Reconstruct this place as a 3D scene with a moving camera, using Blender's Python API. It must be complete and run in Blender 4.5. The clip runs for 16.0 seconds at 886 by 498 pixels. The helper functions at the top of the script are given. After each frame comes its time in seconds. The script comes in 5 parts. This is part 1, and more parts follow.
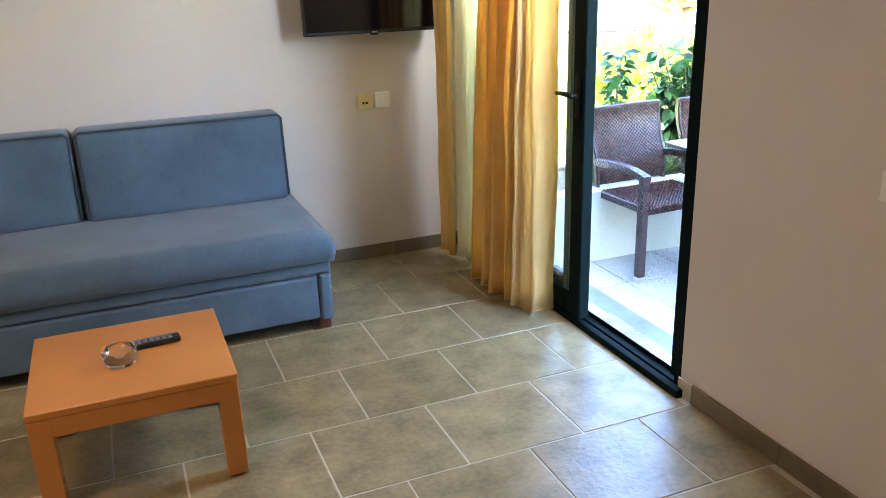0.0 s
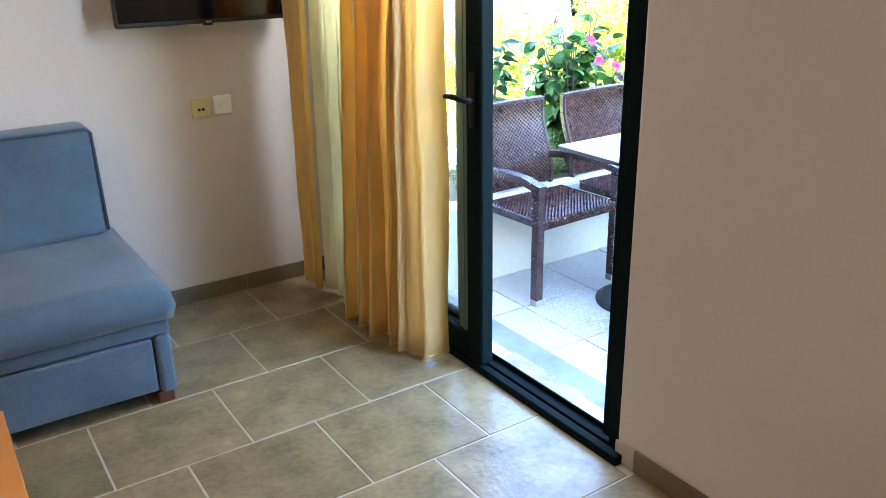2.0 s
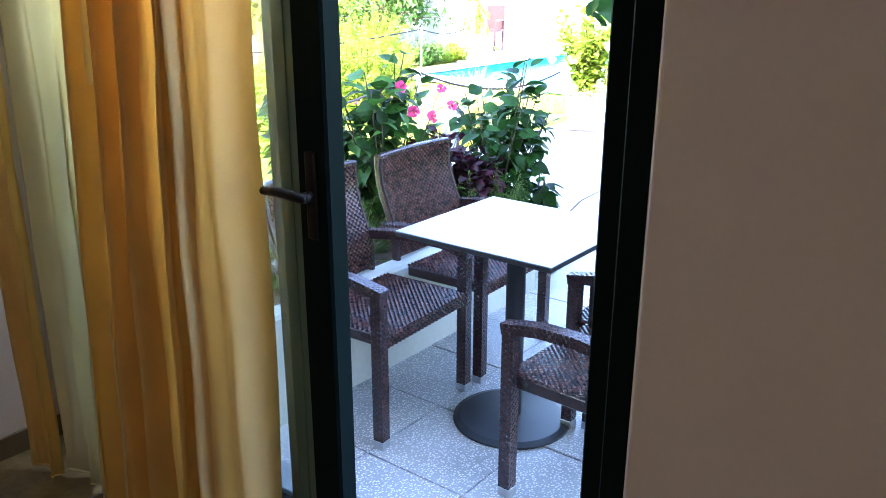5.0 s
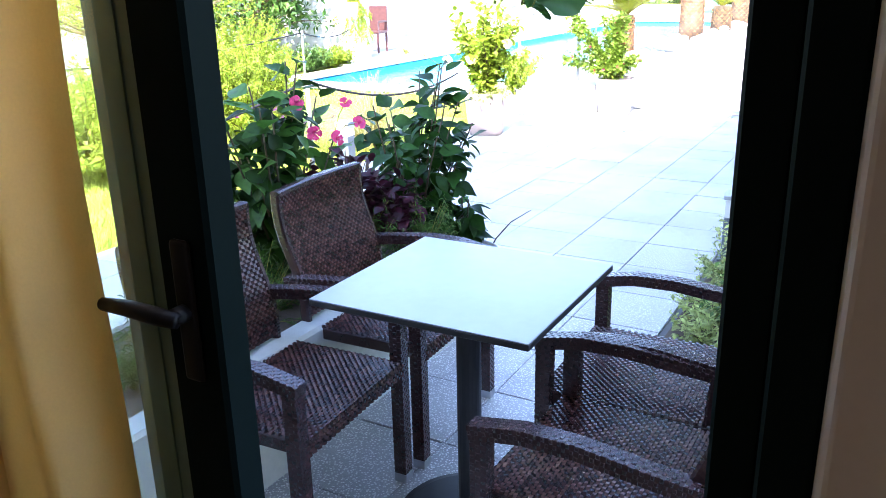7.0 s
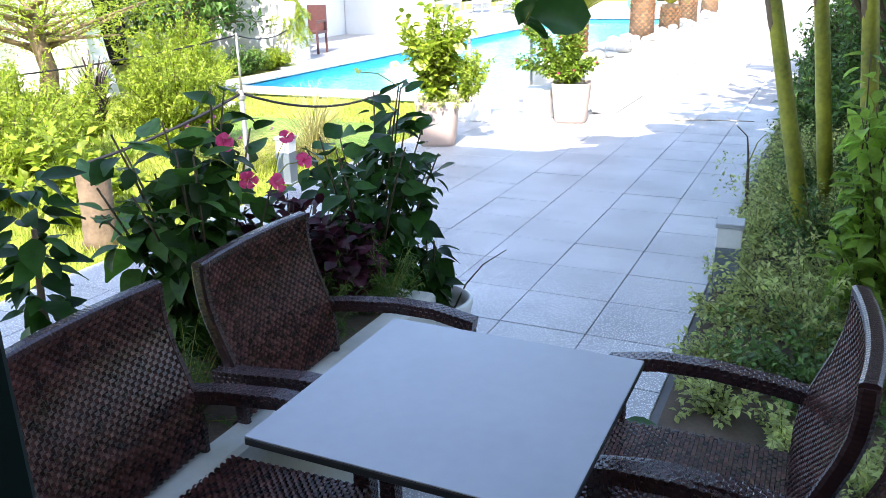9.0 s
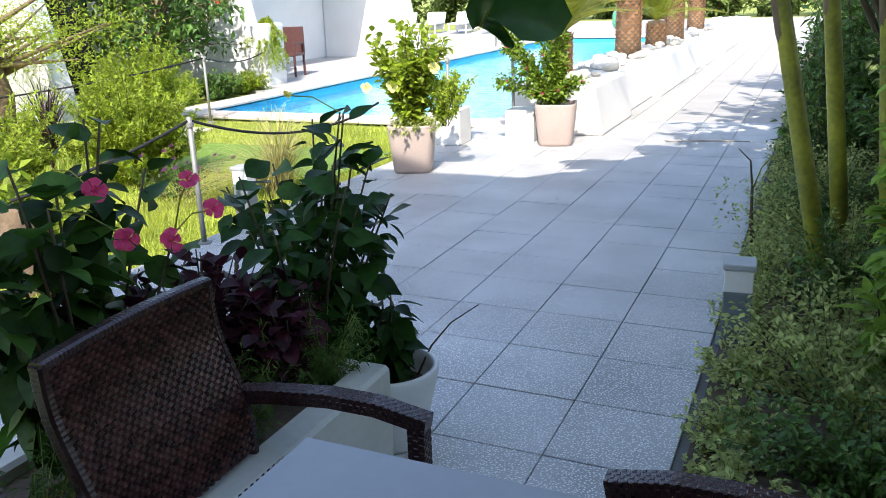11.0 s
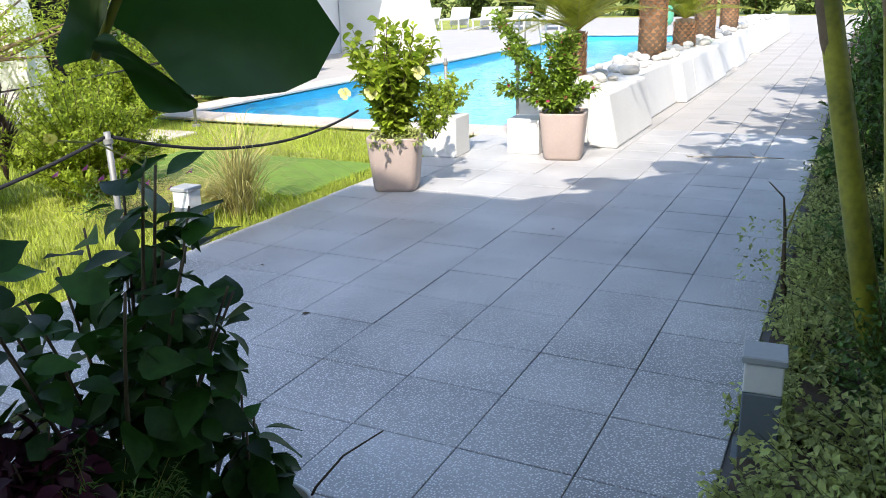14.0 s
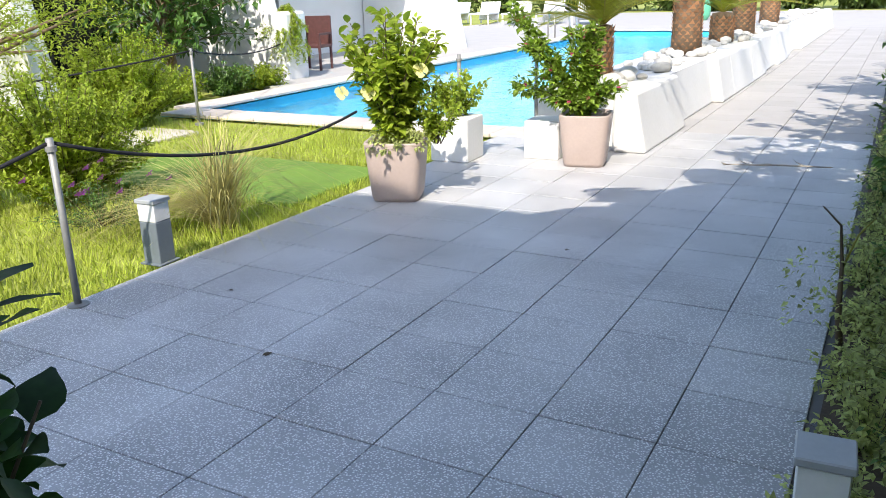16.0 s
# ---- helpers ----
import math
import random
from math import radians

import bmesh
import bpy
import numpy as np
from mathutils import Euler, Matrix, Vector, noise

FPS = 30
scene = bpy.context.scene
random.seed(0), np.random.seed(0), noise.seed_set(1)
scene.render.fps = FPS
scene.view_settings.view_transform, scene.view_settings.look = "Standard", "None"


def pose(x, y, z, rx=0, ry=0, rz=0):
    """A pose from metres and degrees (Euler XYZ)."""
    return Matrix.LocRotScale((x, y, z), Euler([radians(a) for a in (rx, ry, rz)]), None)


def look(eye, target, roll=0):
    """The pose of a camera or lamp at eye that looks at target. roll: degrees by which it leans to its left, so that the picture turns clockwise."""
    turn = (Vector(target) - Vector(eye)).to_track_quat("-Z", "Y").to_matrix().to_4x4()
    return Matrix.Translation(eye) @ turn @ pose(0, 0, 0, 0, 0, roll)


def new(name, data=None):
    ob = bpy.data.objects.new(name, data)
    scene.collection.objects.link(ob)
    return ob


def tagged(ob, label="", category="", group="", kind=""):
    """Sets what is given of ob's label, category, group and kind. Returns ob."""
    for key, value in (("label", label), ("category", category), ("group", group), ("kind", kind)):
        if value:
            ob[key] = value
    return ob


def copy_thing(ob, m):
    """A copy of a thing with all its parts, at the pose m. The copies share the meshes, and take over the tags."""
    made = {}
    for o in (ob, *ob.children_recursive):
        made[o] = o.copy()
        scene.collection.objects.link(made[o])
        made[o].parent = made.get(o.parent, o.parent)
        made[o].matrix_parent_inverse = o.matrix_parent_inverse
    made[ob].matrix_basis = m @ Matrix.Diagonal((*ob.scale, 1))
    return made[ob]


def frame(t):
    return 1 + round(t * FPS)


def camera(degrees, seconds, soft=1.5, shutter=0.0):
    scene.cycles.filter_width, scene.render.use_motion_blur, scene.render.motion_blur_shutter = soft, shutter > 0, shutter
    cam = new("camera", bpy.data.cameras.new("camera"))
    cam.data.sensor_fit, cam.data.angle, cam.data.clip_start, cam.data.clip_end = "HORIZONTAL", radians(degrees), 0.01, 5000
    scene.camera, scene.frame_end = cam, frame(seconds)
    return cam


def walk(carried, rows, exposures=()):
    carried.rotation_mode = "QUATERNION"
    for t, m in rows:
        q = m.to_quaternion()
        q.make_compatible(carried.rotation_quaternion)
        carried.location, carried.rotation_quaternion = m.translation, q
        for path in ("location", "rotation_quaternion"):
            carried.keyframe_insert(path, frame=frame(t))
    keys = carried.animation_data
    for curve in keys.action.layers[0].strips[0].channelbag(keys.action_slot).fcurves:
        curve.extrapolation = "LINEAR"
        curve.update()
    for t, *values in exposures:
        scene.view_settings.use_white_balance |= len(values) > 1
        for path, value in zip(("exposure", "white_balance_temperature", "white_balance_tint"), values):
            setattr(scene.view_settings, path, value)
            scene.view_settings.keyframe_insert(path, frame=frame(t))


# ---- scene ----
cam = camera(57.0, 16.0, 0.65)
EXPOSURES = [(0, 5.3, 5900, 13), (2, 5.2, 5800, 14), (3, 4.85, 5700, 14), (4.5, 4.3, 5700, 15), (6.5, 3.4, 5900, 20), (8, 2.9, 6200, 20), (9, 2.2, 6500, 15), (11.5, 1.35, 6650, 12), (16, 1.15, 6700, 12)]
PATH = [
    (0, (1.408, 1.956, 1.566), (2.109, 3.707, 0.901), -1.8),
    (0.5, (1.441, 2.131, 1.558), (2.175, 3.864, 0.882), -1.7),
    (1, (1.476, 2.287, 1.559), (2.325, 3.962, 0.87), -1.8),
    (1.5, (1.531, 2.453, 1.534), (2.471, 4.073, 0.833), -1.5),
    (2, (1.601, 2.64, 1.528), (2.627, 4.205, 0.822), -1.1),
    (2.5, (1.655, 2.823, 1.527), (2.746, 4.345, 0.824), -0.9),
    (3, (1.71, 3.03, 1.512), (2.895, 4.476, 0.802), -0.8),
    (3.5, (1.77, 3.19, 1.504), (3.066, 4.536, 0.79), -0.7),
    (4, (1.876, 3.348, 1.492), (3.255, 4.622, 0.803), -0.3),
    (4.2, (1.92, 3.413, 1.489), (3.329, 4.663, 0.817), -0.1),
    (6.3, (2.311, 3.982, 1.413), (3.923, 5.002, 0.812), -0.9),
    (6.5, (2.37, 4.027, 1.414), (3.999, 5.022, 0.816), -1.1),
    (7, (2.536, 4.132, 1.414), (4.184, 5.073, 0.783), -1.3),
    (7.5, (2.658, 4.221, 1.418), (4.323, 5.129, 0.782), -1.2),
    (8, (2.79, 4.321, 1.431), (4.466, 5.209, 0.797), -1.4),
    (8.5, (2.911, 4.419, 1.443), (4.603, 5.27, 0.802), -1.3),
    (9, (3.018, 4.482, 1.443), (4.726, 5.3, 0.801), -1.4),
    (9.2, (3.08, 4.517, 1.438), (4.798, 5.327, 0.811), -1.4),
    (11.3, (3.692, 4.633, 1.364), (5.427, 5.433, 0.774), -2.1),
    (11.5, (3.788, 4.642, 1.357), (5.525, 5.444, 0.773), -2.1),
    (12, (3.976, 4.668, 1.37), (5.716, 5.474, 0.801), -2.2),
    (12.5, (4.107, 4.676, 1.381), (5.843, 5.485, 0.805), -2.2),
    (13, (4.252, 4.676, 1.383), (5.983, 5.487, 0.795), -2.3),
    (13.5, (4.406, 4.702, 1.355), (6.129, 5.524, 0.757), -2.3),
    (14, (4.516, 4.692, 1.361), (6.217, 5.555, 0.757), -1.7),
    (14.5, (4.614, 4.705, 1.365), (6.285, 5.619, 0.756), -1.7),
    (15, (4.793, 4.736, 1.329), (6.463, 5.653, 0.721), -1.6),
    (15.5, (4.975, 4.771, 1.329), (6.641, 5.693, 0.72), -1.7),
    (16, (5.151, 4.808, 1.313), (6.813, 5.737, 0.701), -1.7),
]
walk(cam, [(t, look(eye, target, roll)) for t, eye, target, roll in PATH], EXPOSURES)
# world, sun, exposure
SUN_AZ = (0.96, 0.27)      # horizontal way that the light travels
SUN_EL = 45.0
world = bpy.data.worlds.new("sky")
scene.world = world
world.use_nodes = True
wn = world.node_tree
sky = wn.nodes.new("ShaderNodeTexSky")
sky.sky_type = "NISHITA"
sky.sun_disc = False
sky.sun_elevation = radians(SUN_EL)
sky.sun_rotation = math.atan2(-SUN_AZ[0], -SUN_AZ[1])
wn.links.new(sky.outputs[0], wn.nodes["Background"].inputs[0])
wn.nodes["Background"].inputs[1].default_value = 0.15
sun_data = bpy.data.lights.new("sun", "SUN")
sun_data.energy, sun_data.angle, sun_data.color = 2.75, radians(0.5), (1.0, 0.94, 0.84)
sun = new("sun", sun_data)
sun.matrix_world = look((0, 0, 30), (SUN_AZ[0] * 10, SUN_AZ[1] * 10, 30 - 10 * math.tan(radians(SUN_EL))))
lamp_data = bpy.data.lights.new("ceiling_bulb", "AREA")
lamp_data.shape, lamp_data.size, lamp_data.energy, lamp_data.color = "DISK", 0.7, 0.78, (1.0, 0.62, 0.34)
bulb = new("ceiling_bulb", lamp_data)
bulb.matrix_world = pose(0.4, 3.4, 2.5)
# added fill lamp, unseen in the door head, standing in for sky light
day_data = bpy.data.lights.new("door_daylight", "AREA")
day_data.shape, day_data.size, day_data.size_y, day_data.energy, day_data.color = "RECTANGLE", 1.66, 0.36, 2.2, (1.0, 0.94, 0.85)
daylight = new("door_daylight", day_data)
daylight.matrix_world = look((3.39, 5.08, 1.93), (2.39, 5.08, 1.6))


# materials
def M(name, base, rough=0.6, var=0.2, scale=4.0, fine=60.0, bump=0.15, metal=0.0, second=None, by="", spec=0.5, trans=0.0, sheen=0.0, speck=0.0):
    """A surface with stains at one scale and grain at another; by: 'object' or 'island' gives each piece its own shade."""
    m = bpy.data.materials.new(name)
    m.use_nodes = True
    t = m.node_tree
    b = t.nodes["Principled BSDF"]
    geo = t.nodes.new("ShaderNodeNewGeometry")
    n1 = t.nodes.new("ShaderNodeTexNoise")
    n1.inputs["Scale"].default_value, n1.inputs["Detail"].default_value = scale, 5
    n2 = t.nodes.new("ShaderNodeTexNoise")
    n2.inputs["Scale"].default_value, n2.inputs["Detail"].default_value = fine, 3
    for n in (n1, n2):
        t.links.new(geo.outputs["Position"], n.inputs["Vector"])
    add = t.nodes.new("ShaderNodeMath")
    add.operation = "MULTIPLY_ADD"
    t.links.new(n2.outputs["Fac"], add.inputs[0])
    add.inputs[1].default_value = 0.45
    t.links.new(n1.outputs["Fac"], add.inputs[2])
    ramp = t.nodes.new("ShaderNodeMapRange")
    ramp.inputs["From Min"].default_value, ramp.inputs["From Max"].default_value = 0.45, 1.0
    t.links.new(add.outputs[0], ramp.inputs["Value"])
    mix = t.nodes.new("ShaderNodeMix")
    mix.data_type = "RGBA"
    dark = tuple(c * (1 - var) for c in base) if second is None else second
    light = tuple(min(1, c * (1 + var * 0.6)) for c in base)
    mix.inputs[6].default_value, mix.inputs[7].default_value = (*dark, 1), (*light, 1)
    t.links.new(ramp.outputs[0], mix.inputs[0])
    out = mix.outputs[2]
    if by:
        if by == "object":
            r = t.nodes.new("ShaderNodeObjectInfo").outputs["Random"]
        else:
            r = geo.outputs["Random Per Island"]
        mr = t.nodes.new("ShaderNodeMapRange")
        mr.inputs["To Min"].default_value, mr.inputs["To Max"].default_value = 1 - var, 1 + var
        t.links.new(r, mr.inputs["Value"])
        hsv = t.nodes.new("ShaderNodeHueSaturation")
        t.links.new(mr.outputs[0], hsv.inputs["Value"])
        t.links.new(out, hsv.inputs["Color"])
        out = hsv.outputs[0]
    if speck:
        vo = t.nodes.new("ShaderNodeTexVoronoi")
        vo.inputs["Scale"].default_value = 108
        t.links.new(geo.outputs["Position"], vo.inputs["Vector"])
        cut = t.nodes.new("ShaderNodeMapRange")
        cut.inputs["From Min"].default_value, cut.inputs["From Max"].default_value = 0.42, 0.28
        cut.inputs["To Max"].default_value = speck
        t.links.new(vo.outputs["Distance"], cut.inputs["Value"])
        sp = t.nodes.new("ShaderNodeMix")
        sp.data_type = "RGBA"
        sp.inputs[7].default_value = (0.86, 0.86, 0.85, 1)
        t.links.new(cut.outputs[0], sp.inputs[0])
        t.links.new(out, sp.inputs[6])
        out = sp.outputs[2]
    t.links.new(out, b.inputs["Base Color"])
    b.inputs["Roughness"].default_value, b.inputs["Metallic"].default_value = rough, metal
    b.inputs["Specular IOR Level"].default_value = spec
    if sheen:
        b.inputs["Sheen Weight"].default_value = sheen
    if bump:
        bp = t.nodes.new("ShaderNodeBump")
        bp.inputs["Strength"].default_value, bp.inputs["Distance"].default_value = bump, 0.01
        t.links.new(add.outputs[0], bp.inputs["Height"])
        t.links.new(bp.outputs[0], b.inputs["Normal"])
    if trans:
        tr = t.nodes.new("ShaderNodeBsdfTranslucent")
        t.links.new(out, tr.inputs[0])
        ms = t.nodes.new("ShaderNodeMixShader")
        ms.inputs[0].default_value = trans
        t.links.new(b.outputs[0], ms.inputs[1])
        t.links.new(tr.outputs[0], ms.inputs[2])
        t.links.new(ms.outputs[0], t.nodes["Material Output"].inputs[0])
    return m


def glass_material(name, tint=(0.95, 1.0, 0.98), ior=1.45, rough=0.0):
    m = bpy.data.materials.new(name)
    m.use_nodes = True
    b = m.node_tree.nodes["Principled BSDF"]
    b.inputs["Base Color"].default_value = (*tint, 1)
    b.inputs["Transmission Weight"].default_value, b.inputs["Roughness"].default_value, b.inputs["IOR"].default_value = 1.0, rough, ior
    return m


def water_material():
    m = glass_material("pool_water", (0.75, 0.97, 1.0), 1.33)
    t = m.node_tree
    n = t.nodes.new("ShaderNodeTexNoise")
    n.inputs["Scale"].default_value, n.inputs["Detail"].default_value = 5, 3
    geo = t.nodes.new("ShaderNodeNewGeometry")
    t.links.new(geo.outputs["Position"], n.inputs["Vector"])
    bp = t.nodes.new("ShaderNodeBump")
    bp.inputs["Strength"].default_value, bp.inputs["Distance"].default_value = 0.35, 0.05
    t.links.new(n.outputs["Fac"], bp.inputs["Height"])
    t.links.new(bp.outputs[0], t.nodes["Principled BSDF"].inputs["Normal"])
    return m


PLASTER = M("painted_plaster", (0.66, 0.61, 0.565), 0.85, 0.06, 1.5, 90, 0.06)
CEIL = M("ceiling_paint", (0.8, 0.78, 0.74), 0.9, 0.04, 1.5, 80, 0.05)
WHITE = M("limewash", (0.74, 0.74, 0.73), 0.9, 0.08, 1.2, 40, 0.25)
# greyer limewash: the shade on the planter is put into its colour
PLANTER_SHADED = M("shaded_limewash", (0.52, 0.52, 0.47), 0.9, 0.14, 2.5, 40, 0.25)
FLOOR_TILE = M("slate_tile", (0.34, 0.28, 0.15), 0.3, 0.1, 7, 45, 0.45, by="object", second=(0.13, 0.115, 0.06))
GROUT = M("tile_grout", (0.5, 0.46, 0.38), 0.9, 0.15)
BASE_TILE = M("baseboard_tile", (0.2, 0.16, 0.095), 0.45, 0.25, 6, 50, 0.15, by="object")
ALU = M("dark_green_aluminium", (0.004, 0.0095, 0.01), 0.6, 0.15, 3, 80, 0.03, spec=0.04)
# lit copy of the door aluminium: outside light on the beads is in the colour
ALU_LIT = M("lit_green_aluminium", (0.065, 0.125, 0.11), 0.4, 0.1, 3, 80, 0.03)
BLACK = M("black_plastic", (0.012, 0.012, 0.013), 0.4, 0.15, 8, 90, 0.03)
HANDLE_BLACK = M("matt_black_metal", (0.008, 0.008, 0.009), 0.5, 0.15, 8, 90, 0.03, spec=0.15)
SCREEN = M("tv_glass", (0.006, 0.006, 0.008), 0.08, 0.1, 2, 30, 0.0)
POST_GREY = M("weathered_metal", (0.3, 0.3, 0.29), 0.55, 0.2, 8, 90, 0.1, metal=0.4)
STEEL = M("steel", (0.55, 0.55, 0.55), 0.35, 0.1, 8, 90, 0.02, metal=1.0)
GLASS = glass_material("window_glass")
GLASS_THICK = glass_material("ashtray_glass", (0.93, 0.97, 0.97), 1.5)
SUEDE = M("blue_suede", (0.085, 0.135, 0.19), 0.95, 0.22, 3.5, 120, 0.2, sheen=0.25, second=(0.05, 0.085, 0.125))
PIPING = M("blue_piping", (0.045, 0.075, 0.11), 0.9, 0.1)
FOOT_WOOD = M("red_brown_wood", (0.12, 0.035, 0.018), 0.5, 0.2, 10, 80, 0.05)
BEECH = M("orange_beech", (0.5, 0.2, 0.038), 0.35, 0.12, 3, 70, 0.04)
YELLOW_CLOTH = M("yellow_curtain", (0.93, 0.7, 0.28), 0.9, 0.1, 6, 260, 0.12, trans=0.5)
CREAM_CLOTH = M("cream_curtain", (0.93, 0.91, 0.68), 0.9, 0.06, 6, 260, 0.12, trans=0.5)
PALE_CLOTH = M("pale_yellow_curtain", (0.93, 0.75, 0.38), 0.9, 0.08, 6, 260, 0.12, trans=0.5)
IVORY = M("ivory_plastic", (0.72, 0.6, 0.3), 0.4, 0.05, 4, 60, 0.02)
WHITE_PLASTIC = M("white_plastic", (0.88, 0.87, 0.82), 0.4, 0.05, 4, 60, 0.02)
PAVER = M("concrete_paver", (0.5, 0.495, 0.5), 0.5, 0.07, 2.2, 150, 0.35, by="object", speck=0.78, second=(0.28, 0.28, 0.285))
PAVER_FAR = M("concrete_paver_far", (0.43, 0.415, 0.4), 0.75, 0.06, 2.5, 160, 0.2, by="island")
JOINT = M("paver_joint", (0.15, 0.15, 0.148), 0.95, 0.2)
SILL = M("grey_marble", (0.2, 0.22, 0.23), 0.3, 0.3, 5, 30, 0.05)
WICKER = M("brown_wicker", (0.07, 0.027, 0.023), 0.27, 0.55, 20, 120, 0.1, by="island", spec=0.55)
WICKER_FRAME = M("brown_wicker_frame", (0.042, 0.019, 0.019), 0.27, 0.35, 20, 150, 0.1, by="island", spec=0.65)
TABLETOP = M("grey_laminate", (0.33, 0.335, 0.35), 0.28, 0.1, 3, 30, 0.02)
TABLE_EDGE = M("black_laminate_edge", (0.02, 0.02, 0.022), 0.5, 0.1)
IRON = M("black_iron", (0.02, 0.021, 0.024), 0.45, 0.2, 8, 70, 0.05)
SOIL = M("soil", (0.11, 0.08, 0.055), 0.95, 0.45, 8, 60, 0.9)
LAWN = M("lawn_soil", (0.32, 0.36, 0.07), 0.95, 0.35, 3, 40, 0.6)
GRASS = M("grass_blades", (0.42, 0.5, 0.07), 0.7, 0.35, 2, 50, 0.0, by="island", trans=0.3)
TURF = M("artificial_turf", (0.15, 0.26, 0.03), 0.85, 0.2, 6, 200, 0.5)
DRYGRASS = M("dry_grass", (0.5, 0.46, 0.18), 0.8, 0.3, 2, 50, 0.0, by="island", trans=0.3)
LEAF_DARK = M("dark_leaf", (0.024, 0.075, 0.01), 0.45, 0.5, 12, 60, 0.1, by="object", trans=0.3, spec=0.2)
# lighter copy of the dark leaf: sun from behind is put into the colour
LEAF_BACKLIT = M("backlit_hibiscus_leaf", (0.05, 0.125, 0.018), 0.45, 0.5, 12, 60, 0.1, by="object", trans=0.4, spec=0.25)
LEAF_MID = M("mid_leaf", (0.1, 0.2, 0.035), 0.45, 0.4, 12, 60, 0.1, by="island", trans=0.3)
LEAF_LIGHT = M("light_leaf", (0.36, 0.46, 0.045), 0.5, 0.35, 12, 60, 0.1, by="island", trans=0.5)
LEAF_POT = M("bougainvillea_leaf", (0.24, 0.36, 0.04), 0.45, 0.4, 12, 60, 0.1, by="island", trans=0.35)
LEAF_GREY = M("grey_leaf", (0.5, 0.56, 0.2), 0.6, 0.4, 12, 60, 0.1, by="island", trans=0.5)
LEAF_BROAD = M("broad_light_leaf", (0.3, 0.46, 0.07), 0.4, 0.35, 12, 60, 0.1, by="island", trans=0.5)
LEAF_RED = M("dark_red_leaf", (0.055, 0.006, 0.017), 0.55, 0.4, 12, 60, 0.1, by="island", trans=0.2)
LEAF_PURPLE = M("purple_blade", (0.035, 0.015, 0.018), 0.55, 0.3, 12, 60, 0.05, by="island")
LEAF_BANANA = M("banana_leaf", (0.03, 0.09, 0.015), 0.4, 0.3, 5, 40, 0.15, trans=0.3)
LEAF_PALM = M("palm_leaf", (0.3, 0.34, 0.035), 0.45, 0.3, 5, 40, 0.1, by="island", trans=0.5)
STEM_GREEN = M("green_stem", (0.36, 0.34, 0.035), 0.4, 0.3, 4, 40, 0.15, second=(0.1, 0.11, 0.02))
STEM = M("brown_stem", (0.09, 0.065, 0.035), 0.8, 0.3, 12, 60, 0.3)
PALE_TWIG = M("pale_dry_wood", (0.4, 0.36, 0.3), 0.85, 0.25, 12, 60, 0.2)
BARK = M("bark", (0.2, 0.14, 0.09), 0.9, 0.4, 9, 50, 0.9)
PALM_BARK = M("palm_bark", (0.42, 0.21, 0.1), 0.9, 0.35, 9, 50, 0.8, by="island")
PINK = M("pink_petal", (0.75, 0.06, 0.2), 0.6, 0.2, 12, 60, 0.1, trans=0.3)
RED_PETAL = M("red_petal", (0.75, 0.06, 0.03), 0.6, 0.2, 12, 60, 0.1, trans=0.3)
YELLOW_PETAL = M("yellow_petal", (0.85, 0.72, 0.12), 0.6, 0.1, 12, 60, 0.1, trans=0.3)
PALE_PETAL = M("pale_yellow_petal", (0.9, 0.84, 0.35), 0.6, 0.1, 12, 60, 0.1, trans=0.4)
MAUVE_PETAL = M("mauve_petal", (0.4, 0.1, 0.4), 0.6, 0.2, 12, 60, 0.1, trans=0.3)
POT_BEIGE = M("beige_plastic_pot", (0.45, 0.36, 0.32), 0.5, 0.1, 3, 50, 0.08)
LAMP_GREY = M("grey_painted_metal", (0.15, 0.18, 0.2), 0.5, 0.12, 5, 60, 0.05)
CAP_GREY = M("pale_grey_metal", (0.4, 0.42, 0.43), 0.5, 0.12, 5, 60, 0.05)
OPAL = M("opal_plastic", (0.78, 0.78, 0.76), 0.5, 0.08, 5, 60, 0.03)
ROPE = M("black_rope", (0.015, 0.015, 0.02), 0.85, 0.3, 30, 200, 0.5)
STONE = M("white_pebble", (0.6, 0.59, 0.56), 0.75, 0.25, 6, 40, 0.3, by="object")
COPING = M("pool_coping", (0.58, 0.52, 0.47), 0.75, 0.15, 3, 50, 0.2, by="object")
POOL_TILE = M("blue_pool_tile", (0.05, 0.48, 0.72), 0.35, 0.12, 2, 20, 0.05)
WATER = water_material()
MAROON = M("maroon_wicker", (0.1, 0.04, 0.036), 0.5, 0.25, 20, 90, 0.1)
DARK_VOID = M("dark_window", (0.02, 0.022, 0.022), 0.15, 0.2, 2, 20, 0.0)
GREEN_FLOAT = M("green_float", (0.12, 0.5, 0.3), 0.4, 0.1)
FAR_TREE = M("far_foliage", (0.12, 0.18, 0.04), 0.8, 0.4, 2, 30, 0.0, by="island", trans=0.2)


# mesh helpers
def mesh_of(bm, name, material, smooth=False):
    me = bpy.data.meshes.new(name)
    bmesh.ops.recalc_face_normals(bm, faces=bm.faces)
    bm.to_mesh(me)
    bm.free()
    for m in material if isinstance(material, (list, tuple)) else [material]:
        me.materials.append(m)
    if smooth:
        for p in me.polygons:
            p.use_smooth = True
    return me


def part(name, bm, material, parent=None, label="", smooth=False, kind=""):
    ob = new(name, mesh_of(bm, name, material, smooth))
    ob.parent = parent
    return tagged(ob, label=label, kind=kind)


def piece(name, me, parent, m=None):
    ob = new(name, me)
    ob.parent = parent
    if m is not None:
        ob.matrix_basis = m
    return ob


def thing(name, m, label, category, group=""):
    ob = new(name)
    ob.empty_display_size = 0.1
    ob.matrix_basis = m
    return tagged(ob, label=label, category=category, group=group)


